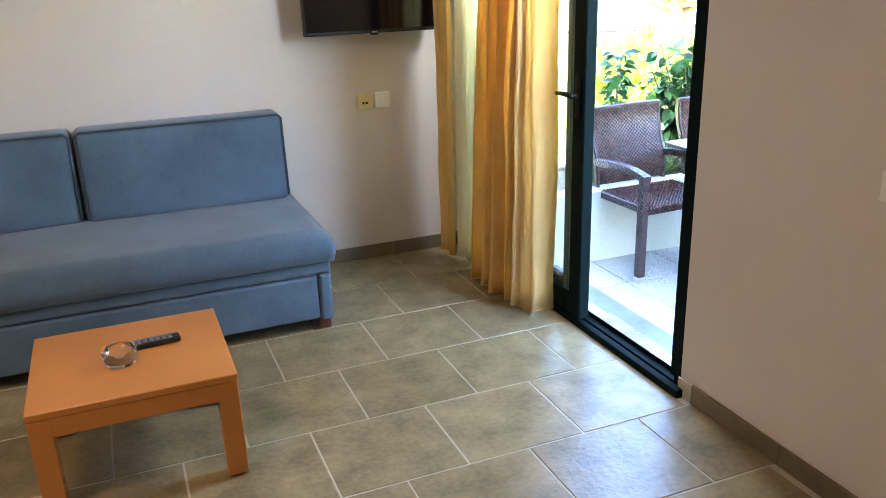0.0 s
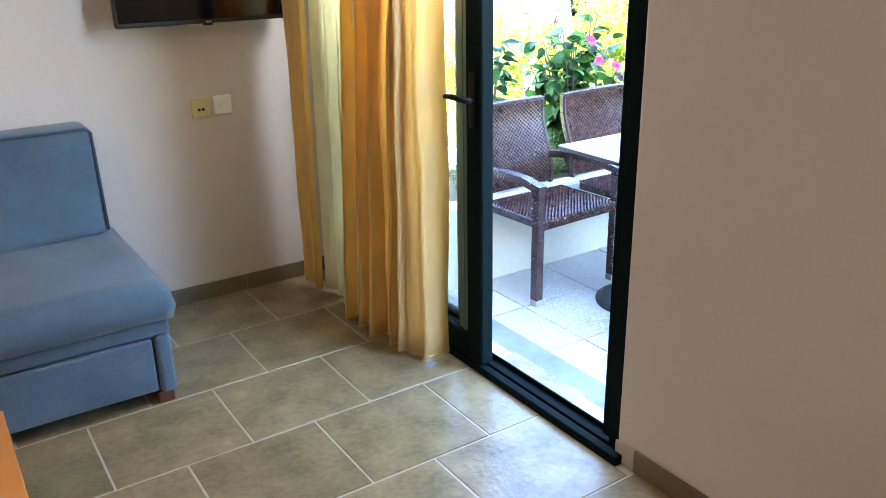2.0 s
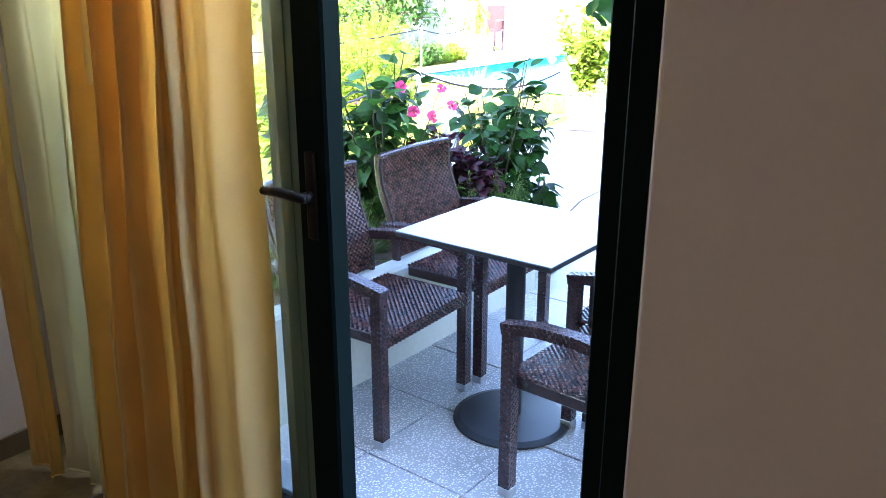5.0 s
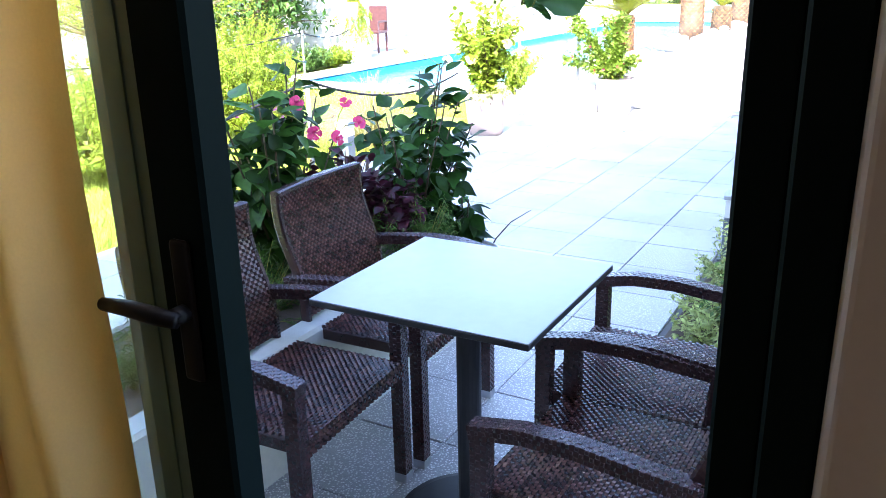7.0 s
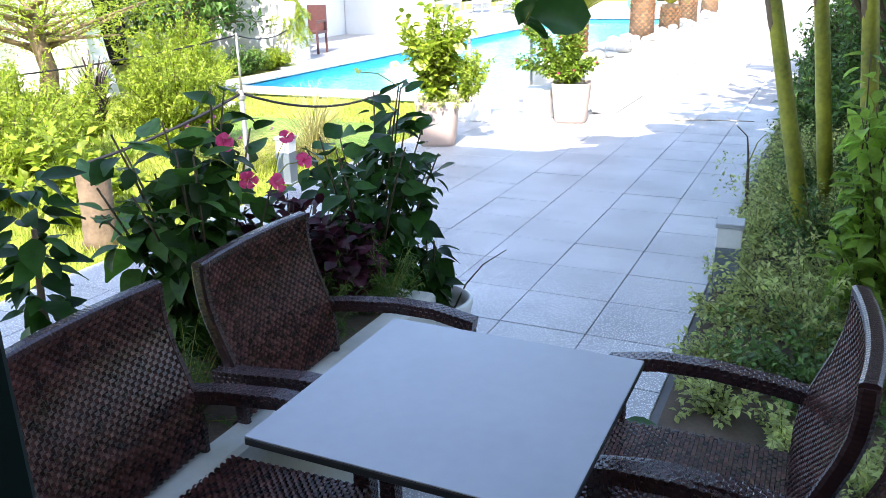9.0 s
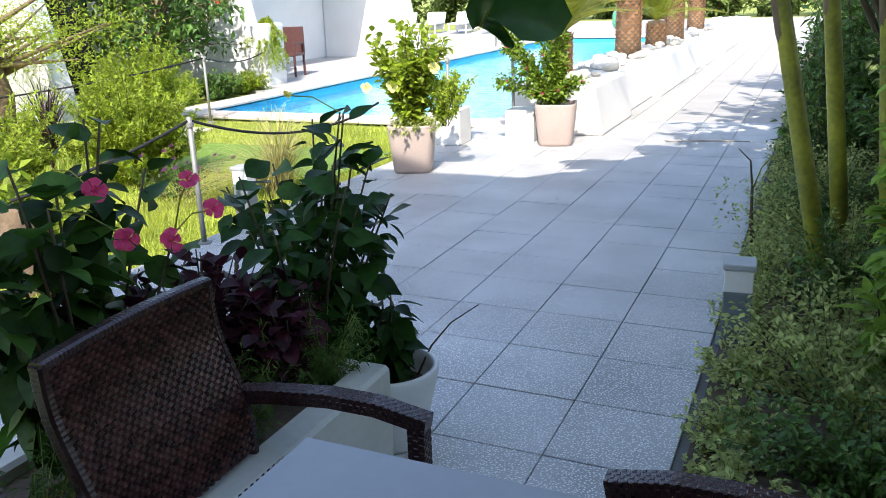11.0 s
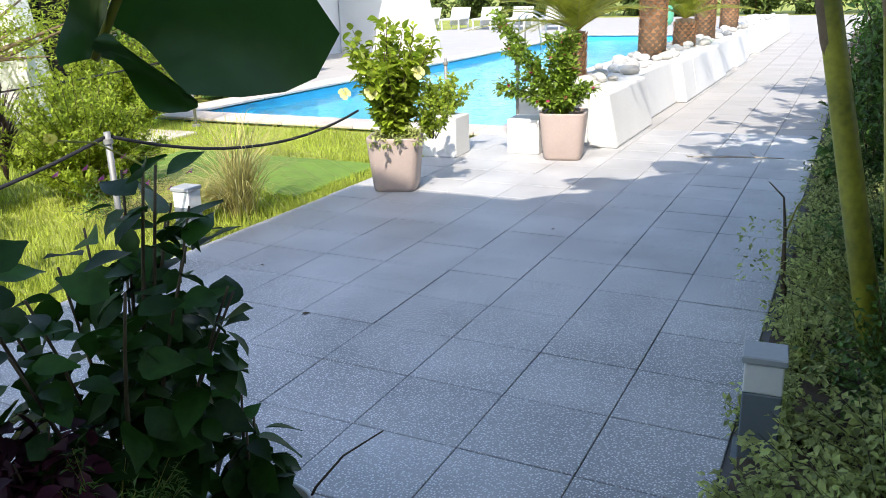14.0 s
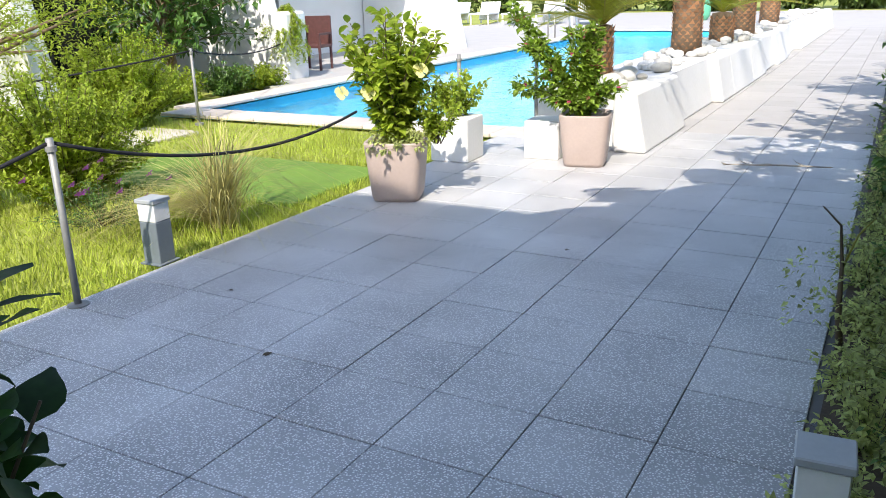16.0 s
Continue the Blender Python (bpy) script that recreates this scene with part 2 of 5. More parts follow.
def box(bm, x0, y0, z0, x1, y1, z1, bevel=0.0, seg=1):
    got = bmesh.ops.create_cube(bm, size=1, matrix=Matrix.LocRotScale(((x0 + x1) / 2, (y0 + y1) / 2, (z0 + z1) / 2), None, (abs(x1 - x0), abs(y1 - y0), abs(z1 - z0))))
    if bevel:
        es = list({e for v in got["verts"] for e in v.link_edges})
        bmesh.ops.bevel(bm, geom=es, offset=bevel, segments=seg, affect="EDGES", profile=0.5)
    return bm


def boxed(*a, **k):
    return box(bmesh.new(), *a, **k)


def tube(bm, pts, radii, n=8, cap=True):
    """A swept tube through pts."""
    pts = [Vector(p) for p in pts]
    rings = []
    up = Vector((0.31, 0.17, 0.93)).normalized()
    for i, p in enumerate(pts):
        d = (pts[min(i + 1, len(pts) - 1)] - pts[max(i - 1, 0)]).normalized()
        u = d.cross(up)
        if u.length < 0.05:
            u = d.cross(Vector((1, 0, 0)))
        u.normalize()
        w = d.cross(u)
        r = radii[i] if isinstance(radii, (list, tuple)) else radii
        rings.append([bm.verts.new(p + r * (math.cos(a) * u + math.sin(a) * w)) for a in (2 * math.pi * k / n for k in range(n))])
    for a, b in zip(rings, rings[1:]):
        for k in range(n):
            bm.faces.new((a[k], a[(k + 1) % n], b[(k + 1) % n], b[k]))
    if cap:
        bm.faces.new(rings[0])
        bm.faces.new(rings[-1])
    return bm


def lathe(bm, profile, n=24, square=0.0):
    """Turns (radius, height) points about z; square > 0 pushes the round towards a rounded square."""
    rings = []
    for r, z in profile:
        ring = []
        for k in range(n):
            a = 2 * math.pi * k / n
            c, s = math.cos(a), math.sin(a)
            f = 1.0 if not square else 1 / (abs(c) ** square + abs(s) ** square) ** (1 / square)
            ring.append(bm.verts.new((r * f * c, r * f * s, z)))
        rings.append(ring)
    for a, b in zip(rings, rings[1:]):
        for k in range(n):
            bm.faces.new((a[k], a[(k + 1) % n], b[(k + 1) % n], b[k]))
    if profile[0][0] > 0:
        bm.faces.new(rings[0])
    if profile[-1][0] > 0:
        bm.faces.new(rings[-1])
    return bm


def raw(name, verts, faces, material, parent=None, label="", kind=""):
    me = bpy.data.meshes.new(name)
    me.from_pydata(verts, [], faces)
    me.materials.append(material)
    ob = new(name, me)
    ob.parent = parent
    return tagged(ob, label=label, kind=kind)


def structure(name, bm, material, label=""):
    return tagged(part(name, bm, material), label=label, kind="structure")


# the room
X_WALL, Y_WALL, ROOM_X0, ROOM_Y0, CEIL_Z = 3.23, 6.14, -0.7, -1.6, 2.6
DOOR_Y0, DOOR_Y1, DOOR_Z = 4.158, 5.98, 2.2
OUT_Z = -0.08
floor = structure("floor", boxed(ROOM_X0, ROOM_Y0, -0.2, X_WALL + 0.17, Y_WALL, -0.002), GROUT, "grey slate-look floor tiles with pale joints")
ceiling = structure("ceiling", boxed(ROOM_X0, ROOM_Y0, CEIL_Z, X_WALL + 0.17, Y_WALL + 0.2, CEIL_Z + 0.2), CEIL, "plain white painted ceiling")
structure("wall_north", boxed(ROOM_X0 - 0.2, Y_WALL, -0.2, X_WALL + 0.17, Y_WALL + 0.2, CEIL_Z), PLASTER, "plain beige painted plaster wall")
structure("wall_west", boxed(ROOM_X0 - 0.2, ROOM_Y0 - 0.2, -0.2, ROOM_X0, Y_WALL, CEIL_Z), PLASTER, "plain beige painted plaster wall")
structure("wall_south", boxed(ROOM_X0, ROOM_Y0 - 0.2, -0.2, X_WALL + 0.17, ROOM_Y0, CEIL_Z), PLASTER, "plain beige painted plaster wall")
bm = bmesh.new()
SPLAY = 0.012      # the plaster corner beside the door is rounded off
corner = [(X_WALL, ROOM_Y0)] + [(X_WALL + SPLAY * (1 - math.cos(a)), DOOR_Y0 - SPLAY * (1 - math.sin(a))) for a in (0, 0.4, 0.8, 1.2, math.pi / 2)] + [(X_WALL + 0.17, DOOR_Y0), (X_WALL + 0.17, ROOM_Y0)]
rims = [[bm.verts.new((x, y, z)) for x, y in corner] for z in (-0.2, CEIL_Z)]
bm.faces.new(rims[0][::-1])
bm.faces.new(rims[1])
for k in range(len(corner)):
    j = (k + 1) % len(corner)
    bm.faces.new((rims[0][k], rims[0][j], rims[1][j], rims[1][k]))
box(bm, X_WALL, DOOR_Y1, -0.2, X_WALL + 0.17, Y_WALL, CEIL_Z)
box(bm, X_WALL, DOOR_Y0, DOOR_Z, X_WALL + 0.17, DOOR_Y1, CEIL_Z)
structure("wall_east", bm, PLASTER, "plain beige painted wall with the terrace door")
# the storey above, which shades the terrace
structure("wall_upper_storey", boxed(-6, -14, CEIL_Z + 0.2, X_WALL + 0.17, Y_WALL + 0.2, 6.6), WHITE, "white upper storey of the apartment house")
structure("wall_facade_south", boxed(-6, -14, -0.4, X_WALL + 0.17, ROOM_Y0 - 0.2, CEIL_Z + 0.2), WHITE, "white facade of the apartment house")



# the sliding door
def sliding_door():
    d = tagged(new("door_1"), label="dark green aluminium sliding terrace door, slid open", kind="structure")
    y0, y1, z1 = DOOR_Y0, DOOR_Y1, DOOR_Z
    bm = bmesh.new()
    box(bm, 3.242, y0, -0.06, 3.36, y0 + 0.05, z1, 0.004)
    box(bm, 3.195, y1 - 0.06, -0.06, 3.36, y1, z1, 0.004)
    box(bm, 3.195, y0 + 0.05, z1 - 0.06, 3.36, y1 - 0.06, z1, 0.004)
    part("door_frame", bm, ALU, d)
    bm = bmesh.new()
    box(bm, 3.195, y0 - 0.03, -0.06, 3.2285, y1 - 0.06, 0.03, 0.003)
    box(bm, 3.2285, y0 + 0.05, -0.06, 3.335, y1 - 0.06, 0.004, 0.002)
    for x in (3.245, 3.305):
        box(bm, x, y0 + 0.05, 0.004, x + 0.006, y1 - 0.06, 0.024, 0.002)
    part("bottom_track", bm, ALU, d)
    part("jamb_stile", boxed(3.262, y0 + 0.05, 0.026, 3.33, y0 + 0.097, z1 - 0.06, 0.004), ALU, d)

    def leaf(name, x0, x1, a, b, handle):
        bm = bmesh.new()
        w, zb, zt, bead = 0.092, 0.03, z1 - 0.062, 0.07
        box(bm, x0, a, zb, x1, a + w, zt, 0.006)
        box(bm, x0, b - w, zb, x1, b, zt, 0.006)
        box(bm, x0 + 0.001, a + w, zb, x1 - 0.001, b - w, zb + 0.1, 0.006)
        box(bm, x0 + 0.001, a + w, zt - 0.1, x1 - 0.001, b - w, zt, 0.006)
        lf = part(name, bm, ALU, d)
        bm = bmesh.new()
        xm = (x0 + x1) / 2
        for ya, yb in ((a + w, a + w + bead), (b - w - bead, b - w)):
            box(bm, xm - 0.016, ya, zb + 0.1, xm + 0.016, yb, zt - 0.1, 0.004)
            box(bm, xm - 0.019, ya + 0.028, zb + 0.1, xm + 0.019, ya + 0.033, zt - 0.1)
        part("glazing_bead", bm, ALU_LIT, lf)
        g = part("pane", boxed(xm - 0.004, a + w + bead, zb + 0.1, xm + 0.004, b - w - bead, zt - 0.1), GLASS, lf)
        g.visible_shadow = False
        if handle:
            bm = bmesh.new()
            box(bm, x0 - 0.012, a + 0.026, 0.93, x0 - 0.001, a + 0.058, 1.12, 0.006, 2)
            tube(bm, [(x0 - 0.01, a + 0.042, 1.026), (x0 - 0.036, a + 0.042, 1.026)], 0.012, 12)
            tube(bm, [(x0 - 0.036, a + 0.03, 1.026), (x0 - 0.042, a + 0.06, 1.03), (x0 - 0.04, a + 0.11, 1.03), (x0 - 0.034, a + 0.165, 1.024)], [0.01, 0.012, 0.011, 0.009], 10)
            part("door_handle", bm, HANDLE_BLACK, lf, "black lever handle", smooth=True)
    leaf("sliding_leaf", 3.203, 3.258, 4.835, 5.92, True)
    leaf("fixed_leaf", 3.275, 3.325, 4.94, 5.92, False)


sliding_door()
part("door_sill", boxed(3.34, DOOR_Y0 - 0.1, -0.2, 3.6, DOOR_Y1 + 0.05, -0.058, 0.004), SILL)
tagged(bpy.data.objects["door_sill"], label="grey marble sill outside the terrace door", kind="structure")


# sofa bed
def sofa_bed():
    s = thing("sofa_bed", pose(0.2, 5.3, 0), "blue suede sofa bed with two back cushions against wall", "sofa")
    L, D = 2.0, 0.8
    bm = bmesh.new()
    box(bm, 0, 0.02, 0.05, L, D, 0.33, 0.012, 2)
    part("base", bm, SUEDE, s)
    part("drawer_front", boxed(0.06, -0.004, 0.065, L - 0.06, 0.03, 0.265, 0.01, 2), SUEDE, s)
    part("front_rail", boxed(0.0, -0.002, 0.274, L + 0.005, 0.035, 0.333, 0.012, 2), SUEDE, s)
    for x in (0.0, L - 0.05):
        part("corner_post", boxed(x, -0.006, 0.05, x + 0.052, 0.04, 0.27, 0.012, 2), SUEDE, s)
    part("arm_panel", boxed(L - 0.002, 0.03, 0.05, L + 0.012, D, 0.32, 0.006, 2), SUEDE, s)
    bm = bmesh.new()
    nx, ny = 60, 26
    grid = []
    for zi in (0, 1):
        for j in range(ny + 1):
            for i in range(nx + 1):
                u, v = i / nx, j / ny
                e = min(1, min(u, 1 - u) * L / 0.06, min(v, 1 - v) * D / 0.06)
                round_ = 0.035 * (1 - math.sqrt(max(0, 1 - (1 - e) ** 2)))
                x, y = u * (L + 0.03) - 0.01, v * D - 0.02
                wob = 0.006 * noise.noise(Vector((x * 4, y * 4, 1.3)))
                z = (0.335 if zi == 0 else 0.47 - round_ + wob + 0.012 * math.sin(u * math.pi))
                grid.append(bm.verts.new((x, y, z)))
    row = nx + 1
    off = row * (ny + 1)
    for j in range(ny):
        for i in range(nx):
            a = j * row + i
            bm.faces.new([grid[off + k] for k in (a, a + 1, a + row + 1, a + row)])
            bm.faces.new([grid[k] for k in (a, a + row, a + row + 1, a + 1)])
    rim = [i for i in range(row)] + [j * row + nx for j in range(1, ny + 1)] + [ny * row + i for i in range(nx - 1, -1, -1)] + [j * row for j in range(ny - 1, 0, -1)]
    for a, b in zip(rim, rim[1:] + rim[:1]):
        va, vb = grid[a], grid[b]
        ta, tb = grid[off + a], grid[off + b]
        mids = []
        for q in (va, vb):
            out = Vector((q.co.x - L / 2, q.co.y - D / 2, 0)).normalized()
            mids.append(q.co + Vector((0, 0, 0.05)) + out * (0.008 + 0.012 * noise.noise(Vector((q.co.x * 9, q.co.y * 9, 4)))))
        ma, mb = (bm.verts.new(c) for c in mids)
        bm.faces.new((va, vb, mb, ma))
        bm.faces.new((ma, mb, tb, ta))
    bmesh.ops.remove_doubles(bm, verts=bm.verts, dist=0.0004)
    part("mattress", bm, SUEDE, s, "blue suede mattress with creased front edge", smooth=True)
    for x0, x1 in ((0.05, 1.02), (1.03, 1.98)):
        bm = bmesh.new()
        box(bm, x0, 0.6, 0.47, x1, 0.79, 0.89, 0.035, 3)
        bmesh.ops.subdivide_edges(bm, edges=[e for e in bm.edges if e.calc_length() > 0.15], cuts=8, use_grid_fill=True)
        for v in bm.verts:
            v.co.y -= 0.012 * (v.co.z < 0.87) * math.sin((v.co.x - x0) / (x1 - x0) * math.pi) - 0.006 * noise.noise(v.co * 6)
            v.co.y += (v.co.z - 0.47) * 0.10
        c = part("back_cushion", bm, SUEDE, s, smooth=True)
        bm = bmesh.new()
        pts = [(x0 + 0.01, 0.605, 0.49), (x0 + 0.01, 0.645, 0.87), (x0 + 0.03, 0.648, 0.884), (x1 - 0.03, 0.648, 0.884), (x1 - 0.01, 0.645, 0.87), (x1 - 0.01, 0.605, 0.49)]
        tube(bm, pts, 0.006, 6)
        part("piping", bm, PIPING, c, smooth=True)
    for x in (0.05, L - 0.06):
        for y in (0.02, D - 0.08):
            part("foot", boxed(x, y, 0, x + 0.055, y + 0.055, 0.052, 0.004), FOOT_WOOD, s, "red-brown wooden foot")


sofa_bed()


def coffee_table():
    t = thing("coffee_table", pose(1.345, 4.605, 0), "low square orange beech coffee table", "table")
    part("tabletop", boxed(-0.305, -0.285, 0.345, 0.305, 0.285, 0.37, 0.003), BEECH, t)
    bm = bmesh.new()
    for y in (-0.283, 0.263):
        box(bm, -0.24, y, 0.285, 0.24, y + 0.02, 0.345)
    for x in (-0.303, 0.283):
        box(bm, x, -0.22, 0.285, x + 0.02, 0.22, 0.345)
    part("apron", bm, BEECH, t)
    for x in (-0.303, 0.238):
        for y in (-0.283, 0.218):
            leg = part("leg", boxed(x, y, 0.008, x + 0.065, y + 0.065, 0.345, 0.003), BEECH, t)
            part("glide", tube(bmesh.new(), [(x + 0.032, y + 0.032, 0), (x + 0.032, y + 0.032, 0.009)], 0.015, 10), BLACK, leg)


coffee_table()


def ashtray():
    a = thing("ashtray", pose(1.315, 4.56, 0.3705), "round clear glass ashtray on the coffee table", "ashtray")
    bm = lathe(bmesh.new(), [(0.046, 0), (0.052, 0.004), (0.056, 0.046), (0.053, 0.05), (0.047, 0.048), (0.042, 0.012), (0.001, 0.01)], 32)
    for v in bm.verts:
        if v.co.z > 0.04 and min(abs(math.atan2(v.co.y, v.co.x) - k) for k in (0.5, 2.6, -1.57)) < 0.2:
            v.co.z -= 0.011
    part("bowl", bm, GLASS_THICK, a, smooth=True)


def remote():
    r = thing("remote_control", pose(1.425, 4.655, 0.3705, 0, 0, 4), "black television remote control lying on coffee table", "remote control")
    bm = boxed(-0.085, -0.024, 0, 0.085, 0.024, 0.02, 0.007, 2)
    part("body", bm, BLACK, r)
    bm = boxed(-0.007, -0.005, 0, 0.007, 0.005, 0.003, 0.001)
    key = mesh_of(bm, "key", LAMP_GREY)
    for i in range(7):
        for j in range(3):
            piece("key", key, r, pose(-0.068 + i * 0.02, -0.014 + j * 0.014, 0.0195))


ashtray()
remote()


def television():
    t = thing("television", pose(2.695, 6.0, 1.235), "black flat television hung on the wall", "television")
    part("body", boxed(-0.36, 0, 0, 0.36, 0.035, 0.43, 0.006, 2), BLACK, t)
    part("screen", boxed(-0.35, -0.002, 0.018, 0.35, 0.004, 0.42), SCREEN, t)
    part("logo_bar", boxed(-0.012, -0.003, 0.004, 0.012, 0.001, 0.01), STEEL, t)
    part("sensor", boxed(-0.02, 0.002, -0.008, 0.02, 0.02, 0.001, 0.003), BLACK, t)
    part("wall_bracket", boxed(-0.12, 0.035, 0.1, 0.12, 0.139, 0.32, 0.004), IRON, t)


television()


def socket_plate(name, m, material, label, schuko):
    s = thing(name, m, label, "socket")
    part("plate", boxed(-0.041, -0.011, -0.041, 0.041, 0, 0.041, 0.004, 2), material, s)
    if schuko:
        bm = lathe(bmesh.new(), [(0.023, 0), (0.023, 0.003), (0.019, 0.003), (0.019, -0.004), (0.001, -0.004)], 24)
        bmesh.ops.rotate(bm, verts=bm.verts, matrix=Matrix.Rotation(radians(90), 3, "X"))
        bmesh.ops.translate(bm, verts=bm.verts, vec=(0, -0.0125, 0))
        part("recess", bm, material, s)
        for x in (-0.009, 0.009):
            part("pin_hole", tube(bmesh.new(), [(x, -0.0125, 0), (x, -0.008, 0)], 0.003, 8), BLACK, s)
    else:
        for x in (-0.009, 0.009):
            part("jack", boxed(x - 0.006, -0.0125, -0.012, x + 0.006, -0.009, 0.0, 0.001), BLACK, s)


socket_plate("antenna_socket", pose(2.66, Y_WALL - 0.001, 0.875), IVORY, "yellowed ivory plastic antenna socket on the wall", False)
socket_plate("power_socket", pose(2.757, Y_WALL - 0.001, 0.88), WHITE_PLASTIC, "white plastic power socket on the wall", True)


def light_switch(y, z):
    s = thing("light_switch", pose(X_WALL - 0.001, y, z, 0, 0, -90), "white plastic double light switch on the wall", "switch", "light switches by the door")
    part("plate", boxed(-0.041, -0.011, -0.041, 0.041, 0, 0.041, 0.004, 2), WHITE_PLASTIC, s)
    for x in (-0.031, 0.001):
        part("rocker", boxed(x, -0.016, -0.03, x + 0.03, -0.01, 0.03, 0.002), WHITE_PLASTIC, s)


light_switch(3.38, 0.985)
light_switch(3.38, 1.125)


def ceiling_lamp():
    c = thing("ceiling_lamp", pose(0.4, 3.4, 2.6), "round white ceiling lamp with warm light", "lamp")
    part("rose", lathe(bmesh.new(), [(0.17, -0.001), (0.17, -0.03), (0.15, -0.045), (0.001, -0.045)], 32), WHITE_PLASTIC, c)


ceiling_lamp()


# curtains: folds hang in front of the fixed leaf
def curtain(low_y, high_y, x_mid, depth, folds, material, label, seed, low, back=0.0):
    """low_y, high_y: where the cloth begins and ends along the wall at the hem and at 1.35 m; back: how far its last fold turns to the door."""
    c = thing("curtain", pose(x_mid, (low_y[0] + low_y[1]) / 2, 0), label, "curtain", "curtains at the terrace door")
    rnd = random.Random(seed)
    n, rows = folds * 22, 30
    gap = [rnd.uniform(0.6, 1.5) for _ in range(folds)]
    ends = [sum(gap[:k]) / sum(gap) for k in range(folds + 1)]
    deep = [rnd.uniform(0.6, 1.25) for _ in range(folds + 1)]
    lean = [rnd.uniform(-0.5, 0.5) for _ in range(folds + 1)]
    mid = (low_y[0] + low_y[1]) / 2
    verts, faces = [], []
    for j in range(rows + 1):
        z = low + (2.48 - low) * j / rows
        f = min(1.5, z / 1.35)
        y0, y1 = low_y[0] + (high_y[0] - low_y[0]) * f, low_y[1] + (high_y[1] - low_y[1]) * f
        for i in range(n + 1):
            k = min(i // 22, folds - 1)
            q = i / 22 - k
            u = ends[k] + (ends[k + 1] - ends[k]) * q
            d = deep[k] * (1 - q) + deep[k + 1] * q
            w = lean[k] * (1 - q) + lean[k + 1] * q
            a = 2 * math.pi * (q + 0.06 * math.sin(z * 1.7 + seed + k)) + 0.5 * noise.noise(Vector((u * 6, z * 1.3, seed)))
            wave = math.cos(a) * 0.8 + 0.22 * math.cos(2 * a + w) + 0.12 * math.cos(3 * a + 3 * w + z)
            x = -d * depth * wave * (1.1 - 0.25 * f) + 0.012 * noise.noise(Vector((u * 9, z * 2.5, seed)))
            if back:
                t = max(0, (u - 0.8) / 0.2)
                x += back * t * t
            y = y0 + (y1 - y0) * u - mid + 0.4 * d * depth * math.sin(a) + 0.008 * noise.noise(Vector((u * 5, z * 3, seed + 9)))
            verts.append((x, y, z + (0.012 * math.cos(a + w) if j == 0 else 0)))
    for j in range(rows):
        for i in range(n):
            a = j * (n + 1) + i
            faces.append((a, a + 1, a + n + 2, a + n + 1))
    ob = raw("cloth", verts, faces, material, c)
    for p in ob.data.polygons:
        p.use_smooth = True
    ob.modifiers.new("thick", "SOLIDIFY").thickness = 0.002
    part("hem", tube(bmesh.new(), [Vector(p) for p in verts[:n + 1]], 0.003, 5), material, c, smooth=True)
    return c


YELLOW_LABEL, CREAM_LABEL = "yellow cotton curtain hanging in folds", "pale cream sheer curtain hanging in folds"
curtain((5.965, 5.85), (5.98, 5.83), 3.035, 0.03, 1, YELLOW_CLOTH, YELLOW_LABEL, 3, 0.03)
curtain((5.86, 5.5), (5.85, 5.41), 3.085, 0.036, 3, CREAM_CLOTH, CREAM_LABEL, 4, 0.03)
curtain((5.5, 5.18), (5.42, 5.1), 3.045, 0.05, 3, YELLOW_CLOTH, YELLOW_LABEL, 5, 0.025)
curtain((5.19, 5.01), (5.14, 5.02), 3.06, 0.04, 2, PALE_CLOTH, "pale yellow front edge of the cotton curtain", 8, 0.015, 0.15)
part("curtain_rail", boxed(3.03, 4.0, 2.48, 3.1, 6.1, 2.52, 0.004), WHITE_PLASTIC)
tagged(bpy.data.objects["curtain_rail"], label="white curtain rail under the ceiling", kind="structure")


# the terrace: wicker chairs and a square table
def weave(w, h, cell=0.0105, thick=0.006, base=0.0):
    """Flat woven panel w by h in x and z, strands proud of it."""
    verts, faces = [], []
    nx, nz = int(w / cell / 2), int(h / cell)
    cx, cz = w / nx, h / nz
    for j in range(nz):
        for i in range(nx):
            x0 = -w / 2 + (i + 0.5 * (j % 2)) * cx
            x1 = x0 + cx * 0.93
            x0, x1 = max(x0, -w / 2), min(x1, w / 2)
            if x1 - x0 < cx * 0.2:
                continue
            z0, z1 = j * cz + cz * 0.1, (j + 1) * cz - cz * 0.1
            for s in (-1, 1):
                b = len(verts)
                for xx, yy in ((x0, s * base), (x0 * 0.7 + x1 * 0.3, s * (base + thick)), (x0 * 0.3 + x1 * 0.7, s * (base + thick)), (x1, s * base)):
                    verts.append((xx, yy, z0))
                    verts.append((xx, yy, z1))
                for k in range(3):
                    faces.append((b + 2 * k, b + 2 * k + 1, b + 2 * k + 3, b + 2 * k + 2))
                faces.append((b, b + 2, b + 4, b + 6))
                faces.append((b + 1, b + 3, b + 5, b + 7))
    return verts, faces


